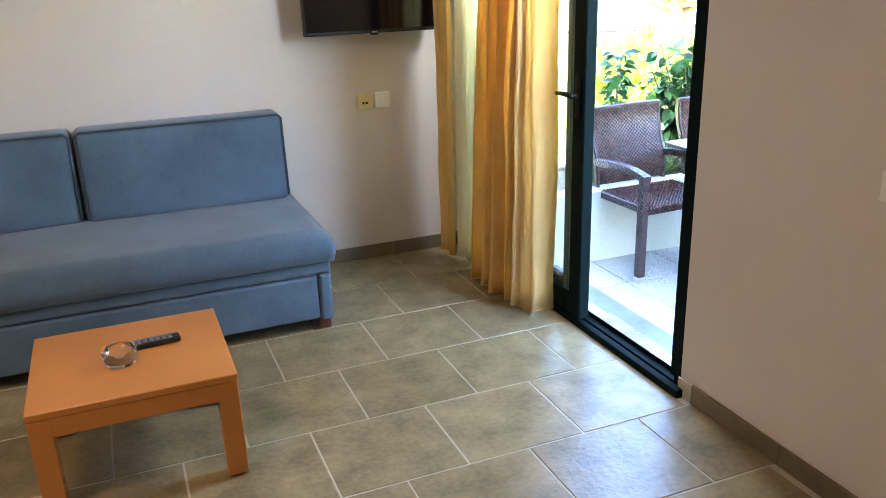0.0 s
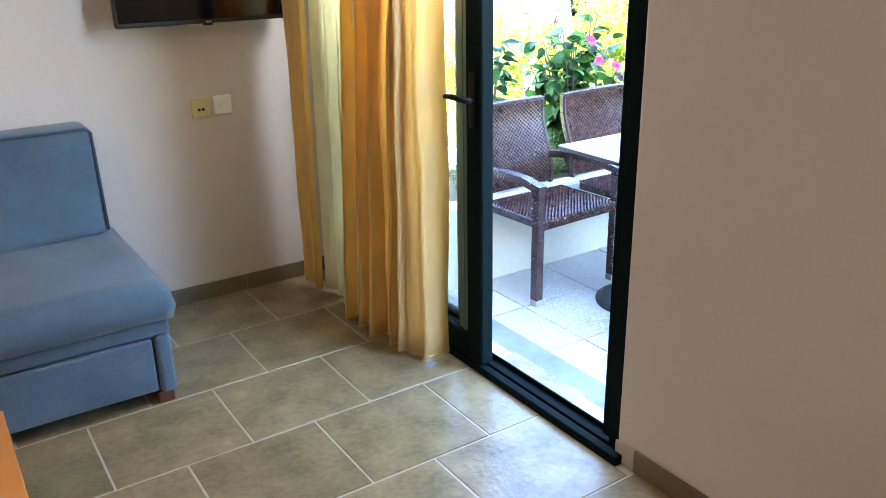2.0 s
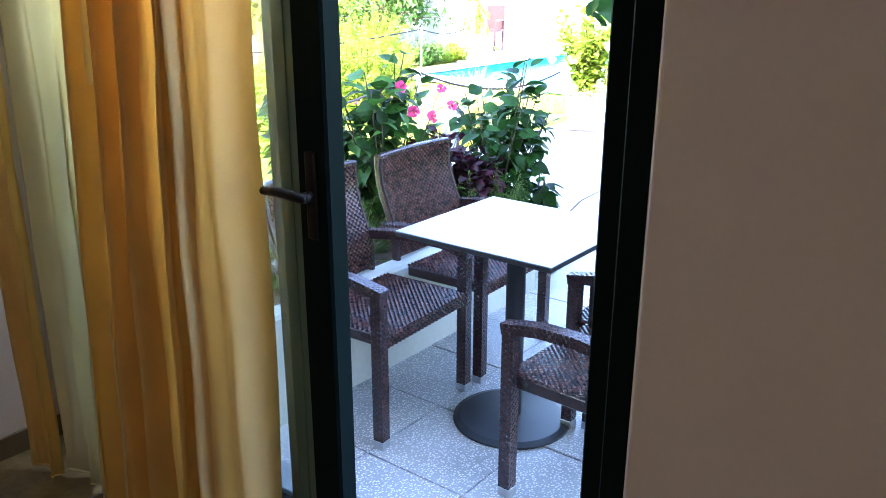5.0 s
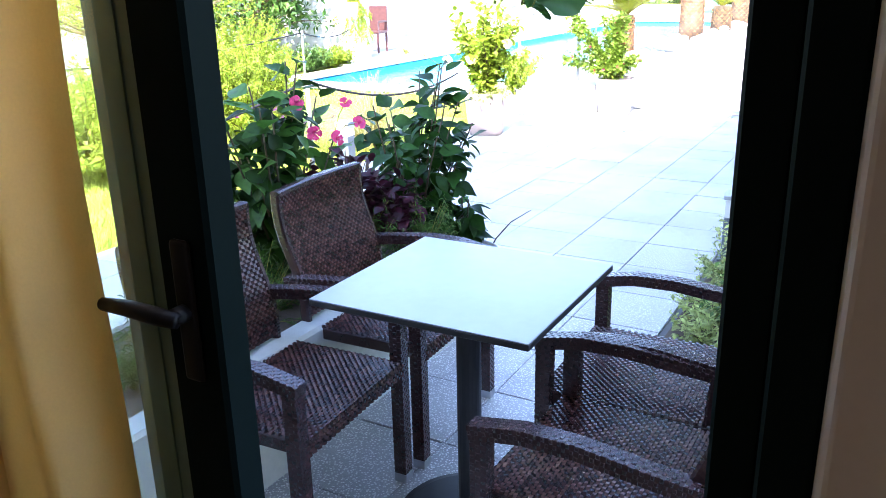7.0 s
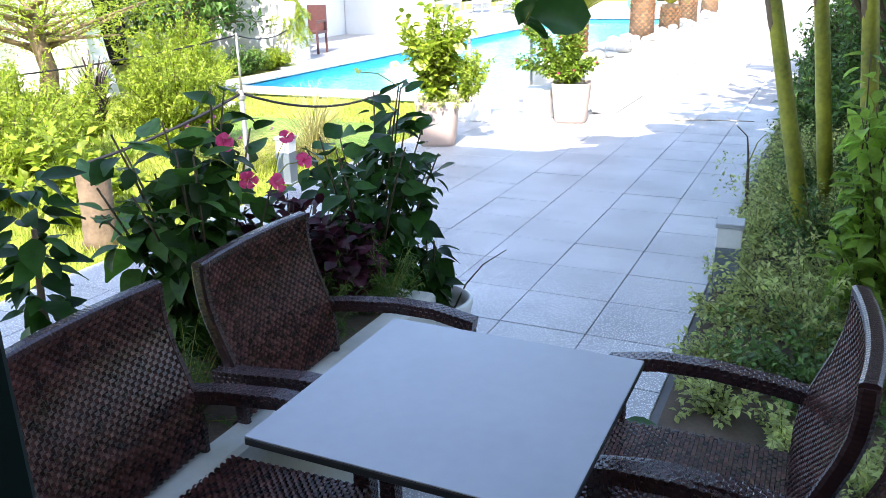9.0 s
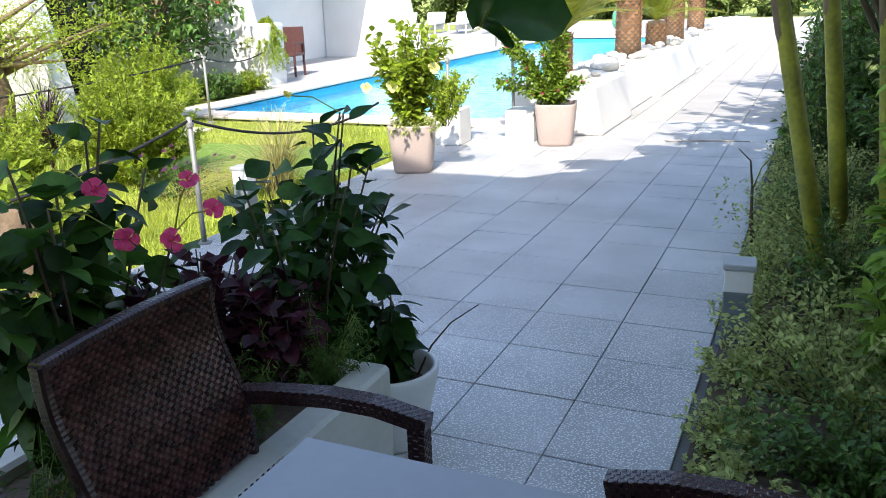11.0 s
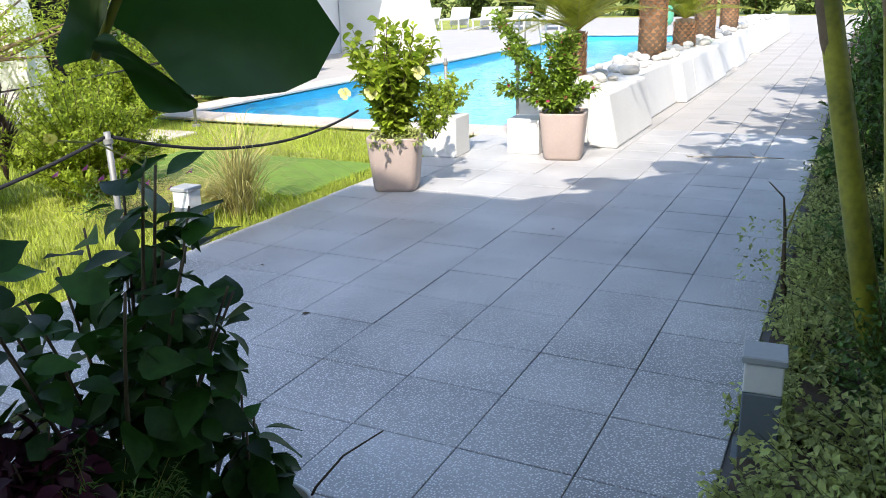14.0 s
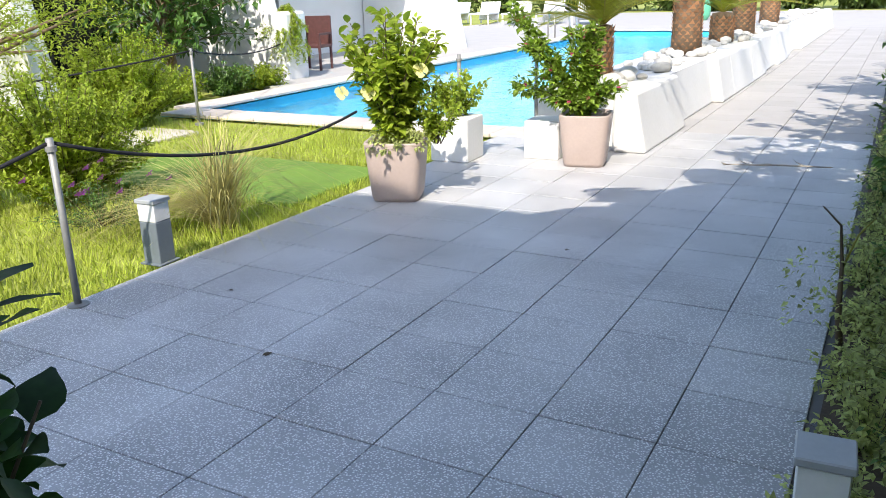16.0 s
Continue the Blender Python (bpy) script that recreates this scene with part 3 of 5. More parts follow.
def ribbed(bm, pts, w, d, turns):
    """A leg or arm wound with flat cane: one bar along pts, swollen once for each turn of the cane."""
    pts = [Vector(p) for p in pts]
    n = turns * 2
    rings = []
    for k in range(n + 1):
        u = k / n * (len(pts) - 1)
        i = min(int(u), len(pts) - 2)
        q = pts[i].lerp(pts[i + 1], u - i)
        way = (pts[i + 1] - pts[i]).normalized()
        side = Vector((1, 0, 0)) if abs(way.x) < 0.8 else Vector((0, 1, 0))
        other = way.cross(side).normalized()
        g = 0.96 if k % 2 == 0 else 1.0
        ring = []
        for sx, sy in ((-1, -0.6), (-0.6, -1), (0.6, -1), (1, -0.6), (1, 0.6), (0.6, 1), (-0.6, 1), (-1, 0.6)):
            ring.append(bm.verts.new(q + side * (sx * w / 2 * g) + other * (sy * d / 2 * g)))
        rings.append(ring)
    for r, s in zip(rings, rings[1:]):
        for i in range(8):
            bm.faces.new((r[i], r[(i + 1) % 8], s[(i + 1) % 8], s[i]))
    bm.faces.new(rings[0])
    bm.faces.new(rings[-1])
    return bm


def woven_bar(pts, w, d, pitch=0.0095):
    """A square bar along pts covered in basket weave: every other cell of each side stands proud."""
    pts = [Vector(p) for p in pts]
    total = sum((q - p).length for p, q in zip(pts, pts[1:]))
    n = int(total / pitch)
    bm = bmesh.new()
    rows = []
    for k in range(n + 1):
        u = min(k / n, 0.9999)
        q, way = along_bar(pts, u)
        side = Vector((1, 0, 0)) if abs(way.x) < 0.8 else Vector((0, 1, 0))
        other = way.cross(side).normalized()
        ring = []
        for (ax, ay), (bx, by), cols in (((-1, -1), (1, -1), 4), ((1, -1), (1, 1), 3), ((1, 1), (-1, 1), 4), ((-1, 1), (-1, -1), 3)):
            for c in range(cols):
                f = c / cols
                ring.append(q + side * (w / 2 * (ax + (bx - ax) * f)) + other * (d / 2 * (ay + (by - ay) * f)))
        rows.append((ring, q))
    grid = [[bm.verts.new(p) for p in ring] for ring, q in rows]
    m = len(grid[0])
    for k in range(n):
        q = (rows[k][1] + rows[k + 1][1]) / 2
        for i in range(m):
            four = [grid[k][i], grid[k][(i + 1) % m], grid[k + 1][(i + 1) % m], grid[k + 1][i]]
            bm.faces.new(four)
            if (i + k) % 2:
                mid = sum((v.co for v in four), Vector()) / 4
                out = (mid - q).normalized() * 0.0016
                low = [bm.verts.new(v.co.lerp(mid, 0.08) + out * 0.1) for v in four]
                top = [bm.verts.new(v.co.lerp(mid, 0.42) + out) for v in four]
                bm.faces.new(top)
                for j in range(4):
                    bm.faces.new((low[j], low[(j + 1) % 4], top[(j + 1) % 4], top[j]))
    bm.faces.new(grid[0])
    bm.faces.new(grid[-1])
    return bm


def along_bar(pts, u):
    k = min(int(u * (len(pts) - 1)), len(pts) - 2)
    f = u * (len(pts) - 1) - k
    return pts[k].lerp(pts[k + 1], f), (pts[k + 1] - pts[k]).normalized()


def wicker_chair():
    """Faces -y; origin on the ground under its middle."""
    c = thing("wicker_chair", pose(0, 0, 0), "dark brown woven wicker armchair with metal-tipped legs", "chair", "chairs round the terrace table")
    W, D = 0.255, 0.215
    for sx in (-1, 1):
        leg = part("front_leg", woven_bar([(sx * W, -D, 0.03), (sx * W, -D, 0.56)], 0.04, 0.04), WICKER_FRAME, c)
        part("metal_tip", boxed(sx * W - 0.022, -D - 0.022, 0, sx * W + 0.022, -D + 0.022, 0.032, 0.003), STEEL, leg, "bare metal tip")
        leg = part("back_leg", woven_bar([(sx * (W - 0.03), D, 0.03), (sx * (W - 0.03), D - 0.02, 0.4)], 0.038, 0.038), WICKER_FRAME, c)
        part("metal_tip", boxed(sx * (W - 0.03) - 0.022, D - 0.022, 0, sx * (W - 0.03) + 0.022, D + 0.022, 0.032, 0.003), STEEL, leg, "bare metal tip")
        pts = [(sx * W, -D - 0.024, 0.565), (sx * W, -D + 0.1, 0.588), (sx * W, -D + 0.22, 0.59), (sx * W, D - 0.06, 0.575), (sx * (W - 0.01), D + 0.06, 0.56)]
        part("armrest", woven_bar(pts, 0.046, 0.034), WICKER_FRAME, c)
    v, f = weave(0.49, 0.52, 0.0105, 0.005)
    deep = []
    for x, y, z in v:
        deep.append((x, z - 0.04 - D - 0.02, 0.412 + y) if z > 0.04 else (x, -D - 0.02 - y, 0.372 + z))
    raw("seat", deep, f, WICKER, c, kind="stuff")
    part("seat_core", boxed(-0.245, -D - 0.019, 0.37, 0.245, D + 0.045, 0.411, 0.004), WICKER_FRAME, c)
    lean, H, Z0 = math.tan(radians(11)), 0.412, 0.433

    def bent(x, y, z):
        """The backrest leans, is hollow across and curves a little in height."""
        u = (z - Z0) / H
        return (x * (1 + 0.02 * u), D + (z - 0.39) * lean + 0.02 * (1 - (x / 0.24) ** 2) * max(0, min(1, u * 3)) - 0.014 * math.sin(2 * math.pi * max(0, u)) + y, z)

    v, f = weave(0.46, H, 0.0105, 0.007, 0.011)
    raw("backrest", [bent(x, y, Z0 + z) for x, y, z in v], f, WICKER, c, kind="stuff")
    bm = bmesh.new()
    n = 12
    sheet = [[[bm.verts.new(bent(-0.23 + 0.46 * i / n, s * 0.0115, Z0 + H * j / n)) for i in range(n + 1)] for j in range(n + 1)] for s in (-1, 1)]
    for g in sheet:
        for j in range(n):
            for i in range(n):
                bm.faces.new((g[j][i], g[j][i + 1], g[j + 1][i + 1], g[j + 1][i]))
    part("back_core", bm, WICKER_FRAME, c)
    for sx in (-1, 1):
        pts = [(sx * 0.225, D, 0.36)] + [bent(sx * 0.231, 0, Z0 + H * k / 8) for k in range(9)]
        part("back_upright", ribbed(bmesh.new(), pts, 0.022, 0.036, 42), WICKER_FRAME, c)
    pts = [bent(-0.236 + 0.472 * k / 8, 0, Z0 + H) for k in range(9)]
    part("top_rail", ribbed(bmesh.new(), pts, 0.036, 0.022, 44), WICKER_FRAME, c)
    return c


chair = wicker_chair()
chair.matrix_basis = pose(4.12, 5.55, OUT_Z, 0, 0, 3)
for m in (pose(4.725, 5.56, OUT_Z, 0, 0, 2), pose(4.163, 4.61, OUT_Z, 0, 0, 178), pose(4.655, 4.675, OUT_Z, 0, 0, 181)):
    copy_thing(chair, m)


def terrace_table():
    t = thing("terrace_table", pose(4.315, 5.075, OUT_Z), "square terrace table, grey top on a black pedestal", "table")
    part("tabletop", boxed(-0.288, -0.3, 0.732, 0.288, 0.3, 0.735, 0.001), TABLETOP, t, "pale grey laminate top")
    part("edge_core", boxed(-0.2885, -0.3005, 0.716, 0.2885, 0.3005, 0.7318, 0.002), TABLE_EDGE, t, "black core under the top")
    part("pedestal", tube(bmesh.new(), [(0, 0, 0.02), (0, 0, 0.716)], 0.034, 20), IRON, t)
    part("base_plate", lathe(bmesh.new(), [(0.215, 0), (0.215, 0.008), (0.19, 0.016), (0.05, 0.024), (0.001, 0.024)], 40), IRON, t)


terrace_table()


# ground, lawn, pool
POOL = (12.75, 7.75, 30.0, 12.6)
gx = [-400, POOL[0] - 0.3, POOL[2] + 0.3, 400]
gy = [-400, POOL[1] - 0.3, POOL[3] + 0.3, 400]
bm = bmesh.new()
vs = [[bm.verts.new((x, y, OUT_Z - 0.06)) for x in gx] for y in gy]
for j in range(3):
    for i in range(3):
        if (i, j) != (1, 1):
            bm.faces.new((vs[j][i], vs[j][i + 1], vs[j + 1][i + 1], vs[j + 1][i]))
structure("ground", bm, LAWN, "green lawn soil under the grass")
x0, y0, x1, y1 = POOL
bm = bmesh.new()
box(bm, x0 - 0.3, y0 - 0.3, -1.7, x1 + 0.3, y1 + 0.3, -1.5)
box(bm, x0 - 0.3, y0, -1.5, x0, y1, OUT_Z - 0.05)
box(bm, x1, y0, -1.5, x1 + 0.3, y1, OUT_Z - 0.05)
box(bm, x0 - 0.3, y0 - 0.3, -1.5, x1 + 0.3, y0, OUT_Z - 0.05)
box(bm, x0 - 0.3, y1, -1.5, x1 + 0.3, y1 + 0.3, OUT_Z - 0.05)
structure("pool_basin", bm, POOL_TILE, "bright blue tiled swimming pool basin")
bm = bmesh.new()
nn = [bm.verts.new(p) for p in ((x0, y0, -0.2), (x1, y0, -0.2), (x1, y1, -0.2), (x0, y1, -0.2))]
bm.faces.new(nn)
water = structure("water", bm, WATER, "clear turquoise pool water with ripples")
water.visible_shadow = False
coping = structure("pool_coping", boxed(x0 - 0.45, y0 - 0.45, OUT_Z - 0.3, x0 - 0.44, y0 - 0.44, OUT_Z - 0.2), COPING, "pale stone pool edge slabs")
slab = mesh_of(boxed(-0.245, -0.245, -0.04, 0.245, 0.245, 0, 0.008), "coping_slab", COPING)
for k in range(int((y1 - y0 + 1) / 0.5)):
    yy = y0 - 0.25 + k * 0.5
    piece("slab", slab, coping, pose(x0 - 0.2, yy, OUT_Z + 0.012))
    piece("slab", slab, coping, pose(x1 + 0.2, yy, OUT_Z + 0.012))
for k in range(int((x1 - x0) / 0.5)):
    xx = x0 + 0.3 + k * 0.5
    piece("slab", slab, coping, pose(xx, y1 + 0.2, OUT_Z + 0.012))
    piece("slab", slab, coping, pose(xx, y0 - 0.2, OUT_Z + 0.012))
structure("pool_deck", boxed(x0 + 2.4, y1 + 0.45, OUT_Z - 0.1, 44, 19, OUT_Z - 0.005), PAVER_FAR, "pale stone terrace beside the pool")
structure("pool_deck_far", boxed(x1 + 0.45, 4.0, OUT_Z - 0.1, 44, y1 + 0.45, OUT_Z - 0.004), PAVER_FAR, "pale stone terrace beyond the pool")

# white planter wall along the path with pebbles on it
bm = bmesh.new()
box(bm, 11.95, 6.8, OUT_Z, 31, 7.6, 0.425)
rnd = random.Random(5)
x, front = 11.9, 6.6
while x < 31:
    step = rnd.uniform(0.7, 1.9)
    box(bm, x, front, OUT_Z, min(31, x + step) + 0.01, 6.9, 0.44 - rnd.uniform(0, 0.01), 0.025, 2)
    x += step
    front = rnd.choice((6.58, 6.64, 6.7)) if front < 6.62 or rnd.random() < 0.4 else 6.58
for v in bm.verts:
    if v.co.y < 6.78:
        v.co.y += (v.co.z - OUT_Z) * 0.2
structure("planter_wall", bm, WHITE, "white limewashed planter wall with buttresses")


# planter beside the terrace
PLANTER_X = 5.5
bm = bmesh.new()
box(bm, 3.55, 5.7, OUT_Z - 0.1, PLANTER_X, 5.8, 0.34, 0.012)
box(bm, 3.55, 6.3, OUT_Z - 0.1, PLANTER_X, 6.4, 0.34, 0.012)
box(bm, PLANTER_X - 0.1, 5.8, OUT_Z - 0.1, PLANTER_X, 6.3, 0.34, 0.012)
structure("planter", bm, PLANTER_SHADED, "low white rendered planter beside the terrace")
structure("planter_soil", boxed(3.55, 5.8, OUT_Z, PLANTER_X - 0.1, 6.3, 0.3), SOIL, "dark planter soil")
structure("bed_soil", boxed(5.35, 1.0, OUT_Z - 0.1, 31, 4.9, OUT_Z + 0.01), SOIL, "dark soil of the planted bed")


def bollard_lamp(x, y):
    b = thing("bollard_lamp", pose(x, y, OUT_Z, 0, 0, 4), "square grey garden bollard lamp with opal head", "garden lamp", "bollard lamps along the path")
    part("post", boxed(-0.058, -0.058, 0, 0.058, 0.058, 0.235, 0.004), LAMP_GREY, b)
    part("head", boxed(-0.058, -0.058, 0.236, 0.058, 0.058, 0.335, 0.004), OPAL, b, "opal white head")
    part("cap", boxed(-0.066, -0.066, 0.336, 0.066, 0.066, 0.36, 0.004), CAP_GREY, b, "pale grey cap")
    part("foot_plate", boxed(-0.075, -0.075, -0.004, 0.075, 0.075, 0.006, 0.002), LAMP_GREY, b)


bollard_lamp(8.12, 8.25)
bollard_lamp(7.0, 4.85)




# plants
LEAF_T = np.array([(0, 0, 0), (-0.5, 0.42, 0.10), (0.5, 0.42, 0.10), (0, 0.45, 0.0), (0, 1.0, -0.12)])
LEAF_F = ((0, 3, 1), (0, 2, 3), (1, 3, 4), (2, 4, 3))
FINE_T = np.array([(0, 0, 0), (-0.34, 0.2, 0.07), (0, 0.22, 0.0), (0.34, 0.2, 0.07), (-0.5, 0.48, 0.09), (0, 0.5, -0.01), (0.5, 0.48, 0.09), (-0.3, 0.78, 0.02), (0, 0.78, -0.06), (0.3, 0.78, 0.02), (0, 1.0, -0.15)])
FINE_F = ((0, 2, 1), (0, 3, 2), (1, 2, 5, 4), (2, 3, 6, 5), (4, 5, 8, 7), (5, 6, 9, 8), (7, 8, 10), (8, 9, 10))


def leaf_cloud(points, ways, size, width, rnd, droop=0.3, jitter=0.6, fine=False):
    """Vertices and faces of one folded leaf at each point, pointing roughly along its way."""
    verts, faces = [], []
    for p, w in zip(points, ways):
        d = Vector(w) + Vector((rnd.gauss(0, jitter), rnd.gauss(0, jitter), rnd.gauss(0, jitter) - droop))
        if d.length < 0.01:
            d = Vector((0, 0, 1))
        d.normalize()
        side = d.cross(Vector((rnd.gauss(0, 0.3), rnd.gauss(0, 0.3), 1)))
        if side.length < 0.01:
            side = Vector((1, 0, 0))
        side.normalize()
        up = side.cross(d)
        s = size * rnd.uniform(0.6, 1.25)
        b = len(verts)
        for x, y, z in (FINE_T if fine else LEAF_T):
            verts.append(tuple(Vector(p) + s * (side * (x * width) + d * y + up * z)))
        faces += [tuple(b + k for k in f) for f in (FINE_F if fine else LEAF_F)]
    return verts, faces


def stems_of(rnd, n, radius, height, low=0.55, spread=1.0, curl=0.15):
    """Curved stems from the origin out to an ellipsoid crown."""
    out = []
    for k in range(n):
        a = rnd.uniform(0, 2 * math.pi)
        r = math.sqrt(rnd.uniform(0.0, 1.0)) * spread
        top = Vector((radius[0] * r * math.cos(a), radius[1] * r * math.sin(a), height * rnd.uniform(low, 1.0) * (1 - 0.25 * r * r)))
        start = Vector((top.x * 0.12, top.y * 0.12, 0))
        pts = []
        bend = Vector((rnd.uniform(-1, 1), rnd.uniform(-1, 1), 0)) * curl * height
        for i in range(7):
            u = i / 6
            pts.append(start.lerp(top, u) + Vector((top.x, top.y, 0)) * (u * u - u) * 0.35 + bend * (u - u * u))
        out.append(pts)
    return out


def along(pts, u):
    k = min(int(u * (len(pts) - 1)), len(pts) - 2)
    f = u * (len(pts) - 1) - k
    return pts[k].lerp(pts[k + 1], f), (pts[k + 1] - pts[k]).normalized()


def shrub(name, m, label, category, radius, height, n_stems, per_stem, leaf, width, material, seed, group="", stem_mat=None, stem_r=0.006, start=0.25, droop=0.25, low=0.5, jitter=0.6, spread=1.0, fine=False):
    rnd = random.Random(seed)
    t = thing(name, m, label, category, group)
    stems = stems_of(rnd, n_stems, radius, height, low, spread)
    bm = bmesh.new()
    pos, ways = [], []
    for pts in stems:
        tube(bm, pts, [stem_r * (1 - 0.7 * i / 6) for i in range(7)], 5)
        for k in range(per_stem):
            p, d = along(pts, start + (1 - start) * (k + rnd.random()) / per_stem)
            side = Vector((rnd.gauss(0, 1), rnd.gauss(0, 1), rnd.gauss(0, 0.6))).normalized()
            pos.append(p + side * leaf * 0.35)
            ways.append(side + d * 0.5)
    part("branchwork", bm, stem_mat or STEM, t, smooth=True, kind="stuff")
    v, f = leaf_cloud(pos, ways, leaf, width, rnd, droop, jitter, fine)
    crown = raw("foliage", v, f, material, t, kind="stuff")
    if fine:
        crown.data.polygons.foreach_set("use_smooth", [True] * len(f))
    return t, stems


def single_leaf(size, width, seed):
    """One broad leaf with a curved blade, its stalk at the origin, along y."""
    rnd = random.Random(seed)
    verts, faces = [], []
    n = 6
    bend = rnd.uniform(0.2, 0.55)
    for i in range(n + 1):
        u = i / n
        w = width * 0.5 * math.sin(math.pi * min(1, u ** 0.75)) * (1 - 0.25 * u) + (0.003 if i in (0, n) else 0)
        z = -bend * u * u * size * 0.5
        wave = 0.05 * size * math.sin(u * 7 + seed)
        verts += [(-w, u * size, z + 0.22 * w + wave * 0.4), (0, u * size, z), (w, u * size, z + 0.22 * w - wave * 0.4)]
    for i in range(n):
        a = 3 * i
        faces += [(a, a + 1, a + 4, a + 3), (a + 1, a + 2, a + 5, a + 4)]
    me = bpy.data.meshes.new("leaf")
    me.from_pydata(verts, [], faces)
    for p in me.polygons:
        p.use_smooth = True
    return me


def aim(p, way, roll=0.0, scale=1.0):
    q = Vector(way).to_track_quat("Y", "Z")
    return Matrix.LocRotScale(p, q @ Euler((0, roll, 0)).to_quaternion(), (scale, scale, scale))


def flower_mesh(material, size, seed=0):
    """A ruffled five-petalled funnel with a stamen."""
    rnd = random.Random(seed)
    verts, faces = [], []
    for k in range(5):
        a0 = 2 * math.pi * k / 5 + rnd.uniform(-0.12, 0.12)
        length, lift = rnd.uniform(0.8, 1.1), rnd.uniform(0.45, 0.95)
        b = len(verts)
        verts.append((0, 0, 0))
        for i, da in enumerate((-0.6, -0.3, 0.0, 0.3, 0.6)):
            for r, z in ((0.4, 0.42), (0.75, 0.62 * lift + 0.1), (1.0, 0.75 * lift + rnd.uniform(-0.12, 0.12))):
                rr = r * length * (1 - 0.16 * abs(da))
                verts.append((size * rr * math.cos(a0 + da), size * rr * math.sin(a0 + da), size * (z + 0.03 * k)))
        for i in range(4):
            q = b + 1 + 3 * i
            faces += [(b, q, q + 3), (q, q + 1, q + 4, q + 3), (q + 1, q + 2, q + 5, q + 4)]
    b = len(verts)
    for k in range(3):
        a = 2.1 * k
        verts += [(size * 0.05 * math.cos(a), size * 0.05 * math.sin(a), 0), (size * 0.05 * math.cos(a), size * 0.05 * math.sin(a), size * 1.1)]
    faces += [(b, b + 2, b + 3, b + 1), (b + 2, b + 4, b + 5, b + 3), (b + 4, b, b + 1, b + 5)]
    me = bpy.data.meshes.new("flower")
    me.from_pydata(verts, [], faces)
    me.materials.append(material)
    return me


HIB_LEAVES, HIB_LEAVES_BACKLIT = [], []
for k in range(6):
    for leaves, green in ((HIB_LEAVES, LEAF_DARK), (HIB_LEAVES_BACKLIT, LEAF_BACKLIT)):
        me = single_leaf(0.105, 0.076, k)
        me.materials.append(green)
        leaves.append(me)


def hibiscus(m, label, radius, height, n_stems, per_stem, seed, flowers, petal, lean=(0, 0), low=0.6, leaves=HIB_LEAVES):
    """Hibiscus: upright stems, every broad leaf a piece of its own."""
    rnd = random.Random(seed)
    t = thing("hibiscus", m, label, "plant", "hibiscus in the planter")
    stems = stems_of(rnd, n_stems, radius, height, low, 1.0, 0.06)
    for pts in stems:
        for i, p in enumerate(pts):
            p += Vector((lean[0], lean[1], 0)) * (i / 6)
        part("stem", tube(bmesh.new(), pts, [0.007 * (1 - 0.6 * i / 6) for i in range(7)], 6), STEM, t, smooth=True)
        turn = rnd.uniform(0, 6)
        for k in range(per_stem):
            u = 0.22 + 0.78 * (k + rnd.random() * 0.6) / per_stem
            p, d = along(pts, min(1, u))
            a = turn + k * 2.4
            way = Vector((math.cos(a), math.sin(a), rnd.uniform(-1.1, 0.25) if u < 0.8 else rnd.uniform(-0.2, 0.8)))
            piece("leaf", rnd.choice(leaves), t, aim(p + way * 0.025, way, rnd.gauss(0, 0.45), rnd.uniform(0.6, 1.25)))
    pos, ways = [], []
    for k in range(n_stems * 16):
        p, d = along(rnd.choice(stems), rnd.uniform(0.1, 0.92))
        a = rnd.uniform(0, 6.28)
        ways.append(Vector((math.cos(a), math.sin(a), rnd.uniform(-1.0, 0.1))))
        pos.append(p + Vector((math.cos(a), math.sin(a), 0)) * rnd.uniform(0.01, 0.05))
    # inner leaves are LEAF_DARK even where the outer ones are coloured as backlit
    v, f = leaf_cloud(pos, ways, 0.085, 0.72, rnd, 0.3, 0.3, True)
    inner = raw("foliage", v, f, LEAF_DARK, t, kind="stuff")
    inner.data.polygons.foreach_set("use_smooth", [True] * len(f))
    for k, p in enumerate(flowers):
        me = flower_mesh(petal, 0.028 if petal is PINK else 0.014, seed + k)
        q = Vector(p)
        way = Vector((rnd.uniform(-1, -0.2), rnd.uniform(-1, -0.3), rnd.uniform(0.0, 0.5)))
        f = piece("flower", me, t, Matrix.LocRotScale(q, way.to_track_quat("Z", "Y"), (1, 1, 1)))
        near = min((s[-1] for s in stems), key=lambda e: (e - q).length)
        part("flower_stalk", tube(bmesh.new(), [near, near.lerp(q, 0.5) + Vector((0, 0, 0.02)), q], 0.002, 5), STEM_GREEN, t)
    return t


SOIL_Z = 0.3
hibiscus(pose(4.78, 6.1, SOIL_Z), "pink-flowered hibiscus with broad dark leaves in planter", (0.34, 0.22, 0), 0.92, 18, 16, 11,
         [(0.04, -0.07, 0.7), (0.04, -0.15, 0.6), (0.32, -0.08, 0.66), (0.36, -0.11, 0.58), (0.16, -0.15, 0.56)], PINK, leaves=HIB_LEAVES_BACKLIT)
hibiscus(pose(5.6, 6.03, 0.1), "tall hibiscus with dark leaves and yellow bud", (0.37, 0.3, 0), 1.02, 18, 16, 21, [(-0.08, -0.03, 1.02)], YELLOW_PETAL, (0, 0), 0.74)
hibiscus(pose(5.79, 5.87, 0.11), "small young hibiscus in a white pot", (0.14, 0.12, 0), 0.42, 5, 8, 31, [], YELLOW_PETAL)
shrub("coleus", pose(5.14, 6.06, SOIL_Z), "dark red leafy coleus in the planter", "plant", (0.26, 0.15, 0), 0.5, 26, 22, 0.065, 0.75, LEAF_RED, 5, "coleus in the planter", stem_mat=STEM, fine=True)
